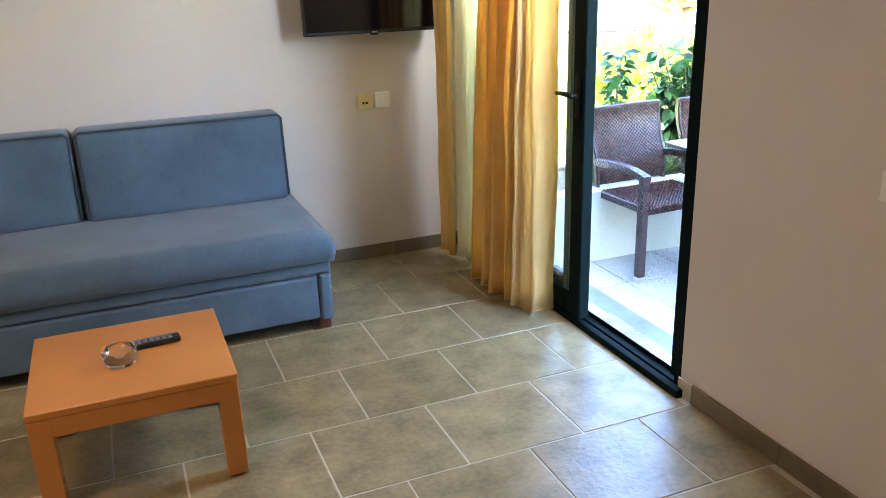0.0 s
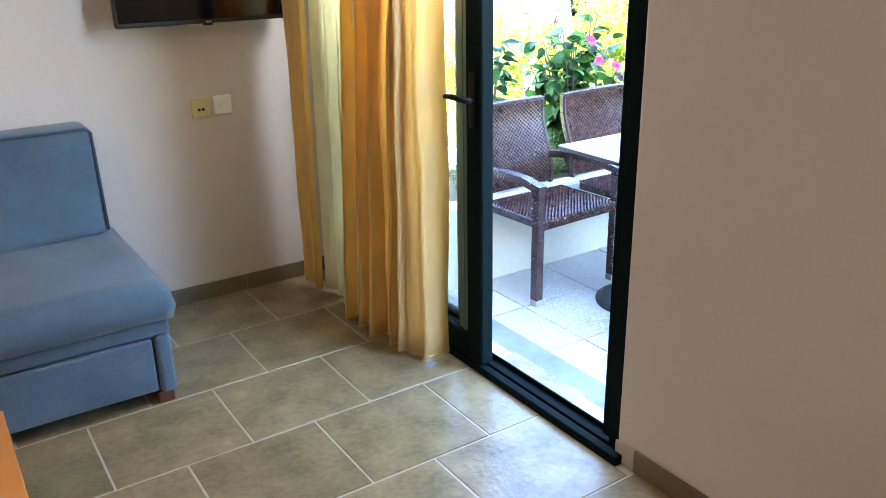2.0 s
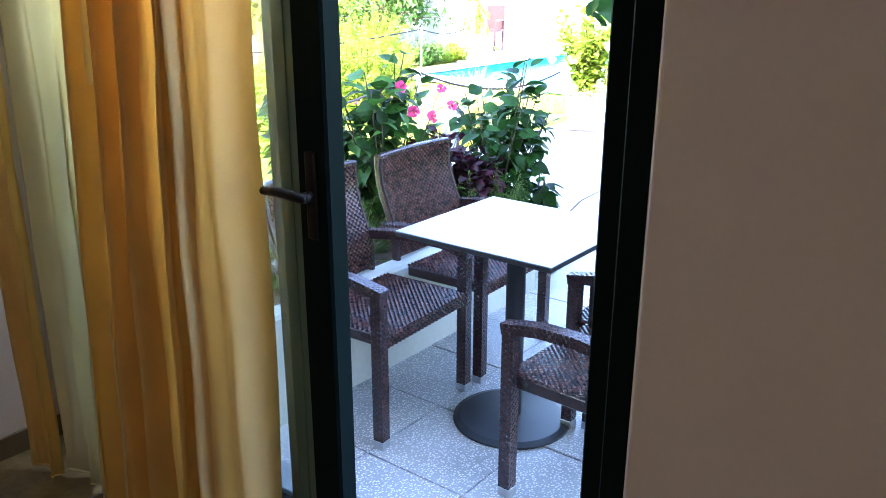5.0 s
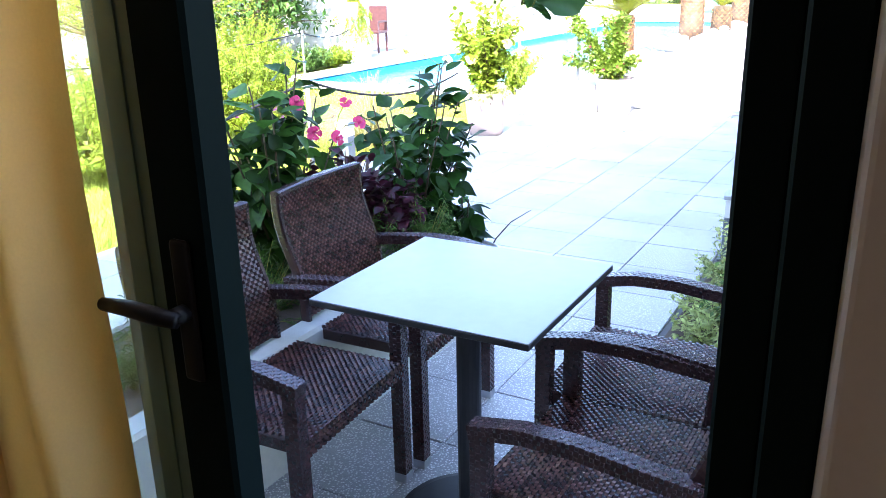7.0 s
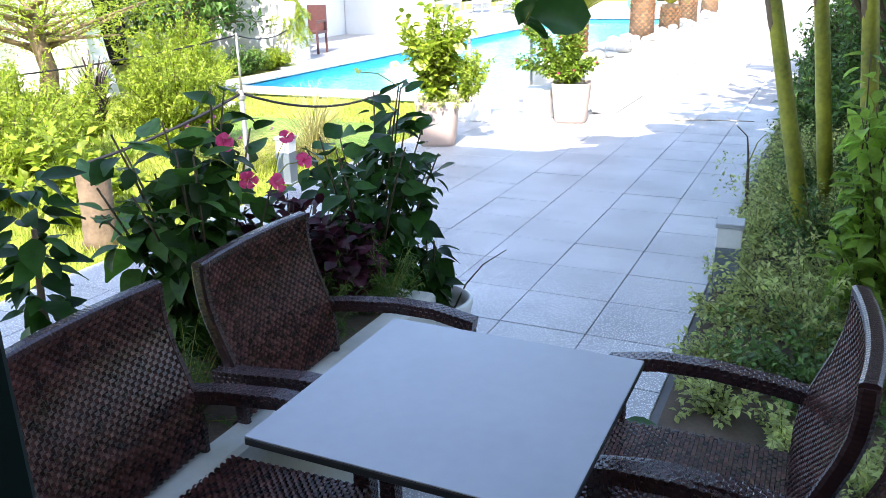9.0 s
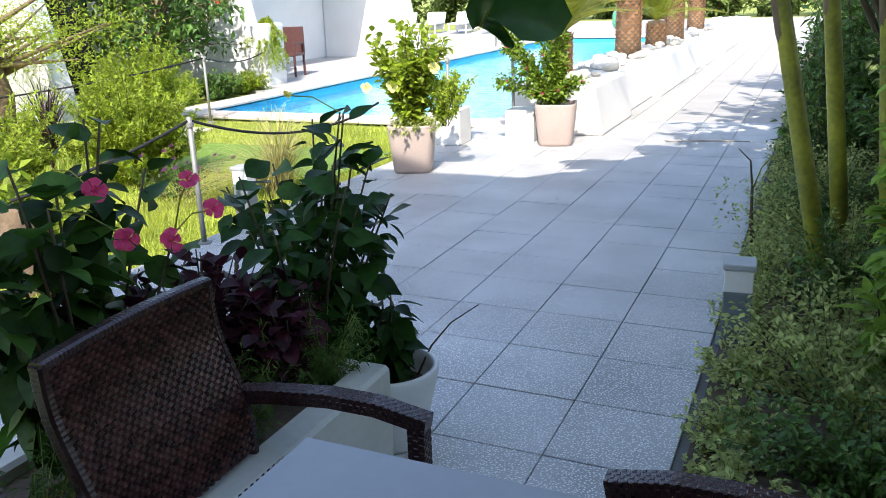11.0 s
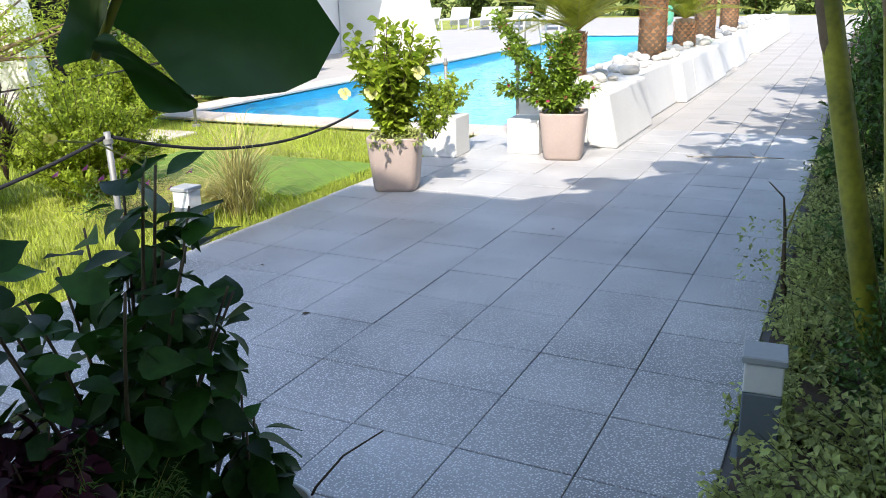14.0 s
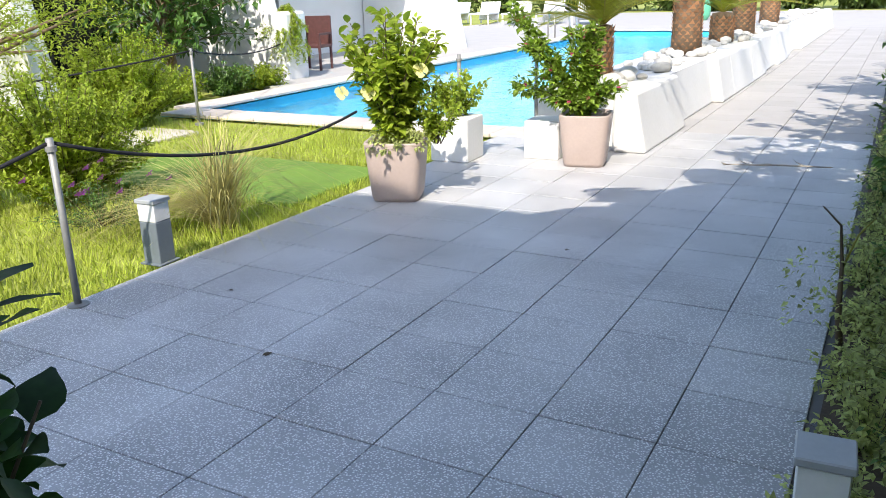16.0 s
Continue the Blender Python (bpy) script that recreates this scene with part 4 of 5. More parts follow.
shrub("coleus", pose(4.92, 6.08, SOIL_Z), "dark red leafy coleus in the planter", "plant", (0.18, 0.13, 0), 0.46, 20, 20, 0.06, 0.75, LEAF_RED, 6, "coleus in the planter", stem_mat=STEM, fine=True)
shrub("coleus", pose(5.32, 5.93, SOIL_Z), "dark red leafy coleus in the planter", "plant", (0.18, 0.12, 0), 0.36, 20, 20, 0.06, 0.75, LEAF_RED, 7, "coleus in the planter", stem_mat=STEM, fine=True)
for k, (x, y, w) in enumerate(((4.5, 6.0, 0.34), (5.05, 5.95, 0.3), (5.38, 5.86, 0.24), (4.05, 6.02, 0.25))):
    shrub("asparagus_fern", pose(x, y, SOIL_Z - 0.02), "fine feathery green fern hanging over the planter", "plant", (w, 0.17, 0), 0.34, 40, 70, 0.028, 0.16, LEAF_MID, 40 + k, "ferns in the planter", stem_mat=STEM_GREEN, stem_r=0.002, start=0.1, droop=0.7, low=0.1)


def small_tree():
    t = thing("rubber_plant", pose(4.19, 6.06, SOIL_Z), "small dark glossy-leaved standard plant in planter", "plant")
    part("trunk", tube(bmesh.new(), [(0, 0, 0), (0.01, 0, 0.25), (0, 0.01, 0.42), (0.01, 0, 0.62)], [0.012, 0.011, 0.01, 0.006], 8), BARK, t, smooth=True)
    rnd = random.Random(2)
    for k in range(100):
        a = k * 2.4
        h = rnd.uniform(0.4, 0.74) if k < 76 else rnd.uniform(0.05, 0.25)
        way = Vector((math.cos(a), math.sin(a), rnd.uniform(-0.9, 0.2)))
        p = Vector((0.04 * math.cos(a), 0.04 * math.sin(a), h))
        piece("leaf", HIB_LEAVES[k % 6], t, aim(p, way, rnd.gauss(0, 0.4), rnd.uniform(0.5, 0.9)))


small_tree()


def round_pot(m, label, r0, r1, h, material, square=0.0):
    p = thing("plant_pot", m, label, "pot", "plant pots")
    prof = [(r0 * 0.94, 0), (r0, 0.012), ((r0 + r1) / 2, h * 0.5), (r1, h - 0.05), (r1 * 1.03, h - 0.03), (r1 * 1.03, h - 0.006), (r1 * 1.01, h), (r1 * 0.93, h), (r1 * 0.9, h - 0.05), (r1 * 0.86, h - 0.09), (0.001, h - 0.09)]
    if square:
        prof = [(r0 * 0.93, 0), (r0 * 1.0, 0.03), ((r0 + r1) / 2, h * 0.5), (r1, h - 0.01), (r1 * 0.99, h), (r1 * 0.9, h), (r1 * 0.88, h - 0.06), (0.001, h - 0.06)]
    body = part("body", lathe(bmesh.new(), prof, 48 if square else 32, square), material, p, smooth=True)
    part("soil", lathe(bmesh.new(), [(r1 * 0.87, h - 0.088 if not square else h - 0.058), (r1 * 0.5, h - 0.07 if not square else h - 0.045), (0.001, h - 0.065 if not square else h - 0.04)], 24, square), SOIL, p)
    return p


round_pot(pose(5.76, 5.85, OUT_Z), "round white plastic flower pot on the paving", 0.115, 0.16, 0.28, OPAL)
t = thing("dry_twig", pose(5.87, 5.8, 0.12), "thin dry bent twig stuck in the pot", "twig")
part("twig", tube(bmesh.new(), [(0, 0, 0), (0.03, -0.04, 0.1), (0.07, -0.1, 0.18), (0.13, -0.18, 0.235)], [0.004, 0.0035, 0.003, 0.002], 6), STEM, t)
for x, y, yaw in ((9.86, 7.78, 20), (11.38, 6.95, 12)):
    round_pot(pose(x, y, OUT_Z, 0, 0, yaw), "large beige square-shouldered plastic planter pot", 0.165, 0.202, 0.41, POT_BEIGE, 6.0)


def square_planter(x, y, s, h):
    p = thing("square_planter", pose(x, y, OUT_Z, 0, 0, 3), "white square flower planter box beside the pool", "pot", "white planters by the pool")
    bm = boxed(-s, -s, 0, s, s, h, 0.012, 2)
    part("body", bm, WHITE, p)


square_planter(11.2, 8.02, 0.17, 0.36)
square_planter(11.55, 7.35, 0.15, 0.32)
POT_TOP = OUT_Z + 0.38
shrub("hibiscus", pose(9.86, 7.78, POT_TOP), "bright green hibiscus with yellow flowers in a pot", "plant", (0.3, 0.34, 0), 1.0, 30, 84, 0.07, 0.75, LEAF_LIGHT, 51, "potted shrubs", stem_r=0.008, low=0.55, start=0.1, jitter=0.5, droop=0.1, fine=True)
shrub("trailing_plant", pose(9.8, 7.72, POT_TOP - 0.02), "grey-green trailing plant over the pot rim", "plant", (0.27, 0.27, 0), 0.16, 34, 34, 0.035, 0.6, LEAF_GREY, 52, stem_r=0.002, droop=0.8, low=0.1)
shrub("lantana", pose(9.95, 7.5, POT_TOP), "spreading lantana with pink flower heads", "plant", (0.22, 0.32, 0), 0.5, 16, 60, 0.045, 0.6, LEAF_LIGHT, 53, stem_r=0.004, low=0.3)
shrub("flowering_shrub", pose(11.2, 8.02, OUT_Z + 0.35), "light green shrub in the white planter", "plant", (0.24, 0.26, 0), 0.5, 18, 60, 0.055, 0.6, LEAF_LIGHT, 54, "potted shrubs", stem_r=0.004, low=0.4)


def bougainvillea(m, label, tips, seed):
    """Long arching shoots from the pot to the given tips, clothed in small leaves, over a dense heart."""
    rnd = random.Random(seed)
    t = thing("bougainvillea", m, label, "plant", "potted shrubs")
    bm, stems, pos, ways = bmesh.new(), [], [], []
    for x, y, z in tips:
        for k in range(2):
            tip = Vector((x, y, z)) + Vector((rnd.gauss(0, 0.04), rnd.gauss(0, 0.04), rnd.gauss(0, 0.04)))
            pts = [Vector((0.05 * x, 0.05 * y, 0)).lerp(tip, u) + Vector((0, 0, 0.35 * (u - u * u) * (0.4 + z))) for u in (i / 6 for i in range(7))]
            stems.append(pts)
            tube(bm, pts, [0.007 * (1 - 0.75 * i / 6) for i in range(7)], 5)
            for i in range(int(330 * (tip.length + 0.1))):
                p, d = along(pts, 0.12 + 0.88 * rnd.random())
                side = Vector((rnd.gauss(0, 1), rnd.gauss(0, 1), rnd.gauss(0, 0.7))).normalized()
                pos.append(p + side * rnd.uniform(0.01, 0.055))
                ways.append(side + d * 0.6)
    part("branchwork", bm, STEM, t, smooth=True, kind="stuff")
    v, f = leaf_cloud(pos, ways, 0.052, 0.65, rnd, 0.15, 0.5)
    raw("foliage", v, f, LEAF_POT, t, kind="stuff")
    return t, stems


t, stems2 = bougainvillea(pose(11.38, 6.95, POT_TOP), "arching bougainvillea with pink bracts in pot",
                          [(-0.04, 0.63, 0.82), (-0.12, 0.45, 0.58), (-0.15, 0.55, 0.22), (-0.1, 0.3, 0.3), (0.0, 0.12, 0.55), (0.05, 0.0, 0.66), (0.05, -0.05, 0.58), (0.1, 0.1, 0.7), (-0.1, -0.3, 0.22), (-0.15, -0.1, 0.14), (-0.2, 0.12, 0.12), (0.0, -0.12, 0.4)], 55)
me = flower_mesh(PINK, 0.016)
rnd = random.Random(3)
for s in stems2:
    for k in range(1):
        p, d = along(s, rnd.uniform(0.75, 1.0))
        piece("flower", me, t, Matrix.LocRotScale(p, Vector((-1, rnd.gauss(0, 0.5), 0.4)).to_track_quat("Z", "Y"), (1, 1, 1)))
potted = bpy.data.objects["hibiscus.003"]
me = flower_mesh(PALE_PETAL, 0.05)
for p in ((-0.22, 0.05, 0.36), (0.0, 0.42, 0.32), (-0.1, -0.28, 0.5)):
    piece("flower", me, potted, Matrix.LocRotScale(p, Vector((-1, -0.2, 0.3)).to_track_quat("Z", "Y"), (1, 1, 1)))

# lawn: grass, tuft, bushes, stump
rnd = random.Random(12)
verts, faces = [], []
TURF_BOX = (9.45, 8.42, 10.7, 10.7)
for k in range(60000):
    x, y = rnd.uniform(4.2, 12.15), 8.16 + 5.4 * rnd.random() ** 1.5
    if TURF_BOX[0] < x < TURF_BOX[2] and TURF_BOX[1] < y < TURF_BOX[3]:
        continue
    h = rnd.uniform(0.03, 0.08) * (1.5 if noise.noise(Vector((x * 1.3, y * 1.3, 0))) > 0.15 else 1)
    a = rnd.uniform(0, 6.28)
    w = 0.005
    b = len(verts)
    z = OUT_Z - 0.055
    verts += [(x - w * math.cos(a), y - w * math.sin(a), z), (x + w * math.cos(a), y + w * math.sin(a), z), (x + rnd.gauss(0, 0.025), y + rnd.gauss(0, 0.025), z + h)]
    faces.append((b, b + 1, b + 2))
tagged(raw("lawn_grass", verts, faces, GRASS), label="sunlit yellow-green lawn grass", category="grass", kind="stuff")
structure("turf_mat", boxed(TURF_BOX[0], TURF_BOX[1], OUT_Z - 0.058, TURF_BOX[2], TURF_BOX[3], OUT_Z - 0.02, 0.01), TURF, "green artificial turf mat on the lawn")
structure("stepping_slab", boxed(10.7, 11.4, OUT_Z - 0.058, 11.6, 12.2, OUT_Z - 0.02, 0.01), COPING, "pale stone slab set in the lawn")


def fountain_grass(x, y):
    t = thing("fountain_grass", pose(x, y, OUT_Z - 0.05), "arching dry fountain grass tuft on the lawn", "grass")
    rnd = random.Random(6)
    verts, faces = [], []
    for k in range(560):
        a, r, h = rnd.uniform(0, 6.28), 0.05 + rnd.random() ** 0.7 * 1.0, rnd.uniform(0.3, 0.85)
        if k % 3 == 0:
            a, r, h = 2.1 + rnd.gauss(0, 0.35), rnd.uniform(0.6, 1.15), rnd.uniform(0.22, 0.45)
        w = 0.0042
        c, s = math.cos(a), math.sin(a)
        base = (0.035 * rnd.gauss(0, 1), 0.035 * rnd.gauss(0, 1))
        b = len(verts)
        for i in range(6):
            u = i / 5
            x_, z_ = r * u ** 1.6, h * (1 - (1 - u) ** 1.7) - 0.3 * r * u ** 3
            ww = w * (1 - 0.8 * u)
            verts += [(base[0] + x_ * c - ww * s, base[1] + x_ * s + ww * c, z_), (base[0] + x_ * c + ww * s, base[1] + x_ * s - ww * c, z_)]
        faces += [(b + 2 * i, b + 2 * i + 1, b + 2 * i + 3, b + 2 * i + 2) for i in range(5)]
    raw("foliage", verts, faces, DRYGRASS, t, kind="stuff")


fountain_grass(8.85, 8.47)
shrub("nandina", pose(8.95, 10.05, OUT_Z - 0.05), "feathery yellow-green nandina bush on the lawn", "bush", (0.62, 0.62, 0), 1.1, 150, 240, 0.044, 0.46, LEAF_LIGHT, 61, "bushes on the lawn", stem_r=0.006, low=0.3, start=0.05)
shrub("nandina", pose(11.5, 12.4, OUT_Z - 0.05), "feathery yellow-green nandina bush by the house", "bush", (0.8, 0.72, 0), 1.2, 150, 240, 0.05, 0.45, LEAF_LIGHT, 62, "bushes on the lawn", stem_r=0.006, low=0.3, start=0.05)
shrub("nandina", pose(7.9, 10.7, OUT_Z - 0.05), "feathery yellow-green nandina bush on the lawn", "bush", (0.8, 0.65, 0), 1.0, 130, 220, 0.046, 0.45, LEAF_LIGHT, 63, "bushes on the lawn", stem_r=0.006, low=0.3, start=0.05)
shrub("verbena", pose(8.6, 9.3, OUT_Z - 0.05), "low mauve-flowered border plant on the lawn", "plant", (0.45, 0.4, 0), 0.34, 40, 40, 0.03, 0.4, LEAF_MID, 64, stem_r=0.003, low=0.2)
t = bpy.data.objects["verbena"]
me = flower_mesh(MAUVE_PETAL, 0.03)
for k in range(14):
    piece("flower", me, t, pose(rnd.uniform(-0.4, 0.4), rnd.uniform(-0.4, 0.4), rnd.uniform(0.2, 0.36), -50, 0, 20))
for k, (x, y, w, h) in enumerate(((12.4, 13.5, 0.6, 0.5), (13.4, 13.6, 0.6, 0.55), (14.4, 13.6, 0.6, 0.5), (15.2, 13.6, 0.5, 0.45))):
    shrub("hedge_plant", pose(x, y, OUT_Z - 0.05), "low clipped green hedge along the pool terrace", "bush", (w, 0.4, 0), h, 60, 80, 0.055, 0.5, LEAF_LIGHT if k % 2 else LEAF_MID, 70 + k, "low hedge by the pool", stem_r=0.004, low=0.2)


def purple_grass(x, y):
    t = thing("purple_flax", pose(x, y, OUT_Z - 0.05), "dark purple strap-leaved flax clump", "plant")
    rnd = random.Random(16)
    verts, faces = [], []
    for k in range(110):
        a, r, h = rnd.uniform(0, 6.28), rnd.uniform(0.15, 0.55), rnd.uniform(0.5, 1.0)
        c, s = math.cos(a), math.sin(a)
        b = len(verts)
        for i in range(7):
            u = i / 6
            x_, z_ = r * u ** 1.5, h * (1 - (1 - u) ** 1.6) - 0.5 * r * u ** 3
            w = 0.014 * (1 - u * 0.85)
            verts += [(x_ * c - w * s, x_ * s + w * c, z_), (x_ * c + w * s, x_ * s - w * c, z_)]
        faces += [(b + 2 * i, b + 2 * i + 1, b + 2 * i + 3, b + 2 * i + 2) for i in range(6)]
    raw("foliage", verts, faces, LEAF_PURPLE, t, kind="stuff")


purple_grass(9.1, 11.3)


def stump(x, y):
    t = thing("tree_stump", pose(x, y, OUT_Z - 0.06), "sawn-off tree stump standing in the lawn", "stump")
    bm = lathe(bmesh.new(), [(0.13, 0), (0.11, 0.08), (0.1, 0.25), (0.1, 0.5), (0.097, 0.505), (0.001, 0.51)], 20)
    for v in bm.verts:
        k = 1 + 0.12 * noise.noise(v.co * 9)
        v.co.x, v.co.y = v.co.x * k, v.co.y * k
    part("trunk", bm, BARK, t, smooth=True)


stump(6.49, 8.5)
shrub("vine", pose(6.75, 9.0, OUT_Z - 0.05), "bright green climbing vine behind the stump", "plant", (0.5, 0.45, 0), 0.75, 30, 40, 0.085, 0.75, LEAF_LIGHT, 66, stem_r=0.004, low=0.3)
shrub("nandina", pose(6.9, 9.9, OUT_Z - 0.05), "feathery yellow-green bush on the lawn", "bush", (0.85, 0.6, 0), 0.95, 130, 220, 0.046, 0.45, LEAF_LIGHT, 67, "bushes on the lawn", stem_r=0.006, low=0.3, start=0.05)

# rope fence
POSTS = [((7.47, 8.1), 0.82), ((11.89, 11.68), 0.85), ((11.7, 7.51), 0.86), ((11.7, 8.25), 0.84)]
for (x, y), h in POSTS:
    p = thing("rope_post", pose(x, y, OUT_Z - 0.02), "slim grey metal rope post", "post", "posts of the rope fence")
    part("pole", tube(bmesh.new(), [(0, 0, 0), (0, 0, h)], 0.017, 14), POST_GREY, p, smooth=True)
    part("base_plate", lathe(bmesh.new(), [(0.05, 0), (0.05, 0.026), (0.022, 0.03), (0.001, 0.03)], 18), POST_GREY, p)
    part("eyelet", lathe(bmesh.new(), [(0.026, h - 0.06), (0.026, h - 0.035), (0.019, h - 0.035)], 14), POST_GREY, p)


def rope(a, b, sag):
    a, b = Vector(a), Vector(b)
    t = thing("rope", Matrix.Translation(a), "black sagging fence rope", "rope", "ropes of the fence")
    part("cord", tube(bmesh.new(), [(b - a) * u - Vector((0, 0, sag * 4 * u * (1 - u))) for u in (i / 14 for i in range(15))], 0.0095, 8), ROPE, t, smooth=True)


rope((7.47, 8.1, 0.7), (6.49, 8.52, 0.4), 0.03)
rope((7.47, 8.1, 0.7), (9.86, 8.1, 0.5), 0.16)
rope((6.3, 12.6, 0.65), (11.89, 11.68, 0.72), 0.15)
rope((11.89, 11.68, 0.72), (16.0, 13.8, 0.5), 0.1)

# the bed along the path: ground cover, banana stems, backing foliage
rnd = random.Random(31)
for k in range(15):
    x = 6.0 + k * 0.5
    y = 4.48 + rnd.uniform(-0.1, 0.08)
    h = rnd.uniform(0.34, 0.52)
    shrub("ground_cover", pose(x, y, OUT_Z), "small-leaved grey-green ground cover shrub in the bed", "plant", (0.45, 0.46, 0), h, 80, 52, 0.03, 0.6, LEAF_GREY if k % 3 else LEAF_MID, 80 + k, "ground cover along the path", stem_r=0.0025, low=0.15, start=0.15)
for k in range(12):
    x = 6.2 + k * 0.75
    shrub("garden_shrub", pose(x, 3.75 + rnd.uniform(-0.2, 0.15), OUT_Z), "tall leafy green garden shrub behind the bed", "bush", (0.7, 0.55, 0), rnd.uniform(1.4, 2.0), 40, 50, 0.1, 0.5, LEAF_MID if k % 2 else LEAF_GREY, 120 + k, "shrubs behind the bed", stem_r=0.009, low=0.2, start=0.05)
shrub("garden_shrub", pose(6.62, 4.22, OUT_Z), "light green broad-leaved shrub beside banana stems", "bush", (0.3, 0.25, 0), 1.45, 26, 44, 0.095, 0.5, LEAF_BROAD, 140, "shrubs behind the bed", stem_r=0.007, low=0.3, start=0.15, fine=True)
for k in range(14):
    shrub("ground_cover", pose(6.1 + k * 0.52, 4.78 + rnd.uniform(-0.03, 0.03), OUT_Z), "small-leaved grey-green ground cover shrub in the bed", "plant", (0.3, 0.2, 0), rnd.uniform(0.16, 0.3), 36, 40, 0.029, 0.6, LEAF_GREY, 200 + k, "ground cover along the path", stem_r=0.002, low=0.15, start=0.15)
# crowns added out of view, only for the dappled shade they cast
for k, (x, y, h) in enumerate(((7.2, 3.6, 4.8), (9.0, 3.6, 4.6), (11.2, 3.5, 4.5), (14.2, 3.4, 4.4))):
    shrub("garden_tree", pose(x, y, OUT_Z), "unseen leafy tree added to shade the path", "tree", (1.5, 1.8, 0), h, 40, 34, 0.2, 0.55, LEAF_MID, 230 + k, "trees along the path", stem_r=0.03, low=0.78, start=0.62, jitter=0.9)
for k in range(9):
    shrub("garden_shrub", pose(13.2 + k * 1.9, 4.1 + rnd.uniform(-0.3, 0.2), OUT_Z), "tall leafy green garden shrub along the path", "bush", (0.95, 0.7, 0), rnd.uniform(1.4, 2.6), 34, 50, 0.13, 0.5, LEAF_MID, 160 + k, "shrubs behind the bed", stem_r=0.01, low=0.2, start=0.05)

for k, (x, y) in enumerate(((5.62, 4.5), (5.78, 4.72), (5.5, 4.25))):
    shrub("ground_cover", pose(x, y, OUT_Z), "sparse grey-green ground cover at the end of the bed", "plant", (0.24, 0.17, 0), 0.2, 16, 30, 0.03, 0.6, LEAF_GREY, 290 + k, "ground cover along the path", stem_r=0.002, low=0.15, start=0.15)
for k, (x, h) in enumerate(((10.6, 0.7), (11.6, 1.0), (12.5, 1.25), (13.4, 1.3), (14.6, 1.5))):
    shrub("garden_shrub", pose(x, 4.5 + 0.05 * (k % 2), OUT_Z), "leafy dark green shrub leaning over the path", "bush", (0.42, 0.4, 0), h, 34, 60, 0.075, 0.55, LEAF_MID, 260 + k, "shrubs behind the bed", stem_r=0.006, low=0.3, start=0.1)


def banana_leaf(bm_name, parent, spine, width, seed, tears=0.25):
    """A blade along a curved midrib, torn into strips that droop on their own."""
    rnd = random.Random(seed)
    spine = [Vector(p) for p in spine]
    n = 26
    verts, faces = [], []
    for s in (-1, 1):
        u = 0.04
        while u < 0.99:
            v = min(1.0, u + rnd.uniform(0.06, 0.16))
            drop = rnd.uniform(0.0, tears)
            cols = 5
            rows = 3
            b = len(verts)
            for j in range(rows + 1):
                uu = u + (v - u) * j / rows * 0.985
                p, d = along(spine, uu)
                side = d.cross(Vector((0, 0, 1)))
                if side.length < 0.05:
                    side = Vector((1, 0, 0))
                side = side.normalized() * s
                w = width * math.sin(math.pi * min(1, 0.08 + 0.92 * uu) ** 0.8) ** 0.6
                for i in range(cols + 1):
                    f = i / cols
                    q = p + side * (w * f) + Vector((0, 0, -w * f * f * (0.25 + drop))) + d * (0.25 * w * f)
                    verts.append(tuple(q))
            for j in range(rows):
                for i in range(cols):
                    a = b + j * (cols + 1) + i
                    faces.append((a, a + 1, a + cols + 2, a + cols + 1))
            u = v
    ob = raw(bm_name, verts, faces, LEAF_BANANA, parent)
    for p in ob.data.polygons:
        p.use_smooth = True
    part("midrib", tube(bmesh.new(), spine, [0.016 - 0.013 * i / (len(spine) - 1) for i in range(len(spine))], 6), STEM_GREEN, ob, smooth=True)


def banana_plant(x, y, lean, h, r, leaves, seed, label):
    t = thing("banana_plant", pose(x, y, OUT_Z), label, "banana plant", "banana plants in the bed")
    rnd = random.Random(seed)
    pts = [(lean[0] * u, lean[1] * u, h * u) for u in (0, 0.25, 0.5, 0.75, 1.0)]
    part("stem", tube(bmesh.new(), pts, [r, r * 0.95, r * 0.85, r * 0.75, r * 0.6], 16), STEM_GREEN, t, smooth=True)
    bm = bmesh.new()
    for k in range(3):
        z0 = h * (0.25 + 0.2 * k)
        c = [(lean[0] * z / h + 0.35 * r * math.cos(k * 2.1), lean[1] * z / h + 0.35 * r * math.sin(k * 2.1), z) for z in (z0, z0 + 0.12, z0 + 0.3, z0 + 0.5)]
        tube(bm, c, [r * 0.3, r * 0.62, r * 0.6, r * 0.25], 8)
    part("sheath", bm, BARK, t, "dry brown leaf sheath", smooth=True)
    for k in range(leaves):
        a = rnd.uniform(0, 6.28)
        L = rnd.uniform(1.2, 1.9)
        c, s = math.cos(a), math.sin(a)
        spine = [(lean[0] + c * L * u * 0.75, lean[1] + s * L * u * 0.75, h - 0.1 + L * (0.75 * u - 0.85 * u * u)) for u in (i / 9 for i in range(10))]
        banana_leaf("leaf", t, spine, rnd.uniform(0.2, 0.28), seed * 10 + k)
    return t


banana_plant(7.62, 4.5, (-0.1, 0.55), 2.5, 0.046, 6, 1, "banana plant with smooth green stem in the bed")
banana_plant(8.3, 4.42, (-0.3, 0.35), 2.7, 0.046, 5, 2, "banana plant with smooth green stem in the bed")
banana_plant(8.0, 4.2, (-0.1, 0.3), 2.6, 0.05, 5, 3, "banana plant with smooth green stem in the bed")
banana_plant(9.3, 3.9, (0.1, 0.1), 2.8, 0.065, 6, 4, "banana plant behind the ground cover")
banana_plant(11.2, 3.9, (0.1, 0.1), 3.0, 0.065, 6, 5, "banana plant behind the ground cover")
near = banana_plant(5.7, 4.0, (-0.05, 0.05), 2.0, 0.06, 0, 6, "banana plant whose torn leaf hangs over the terrace")


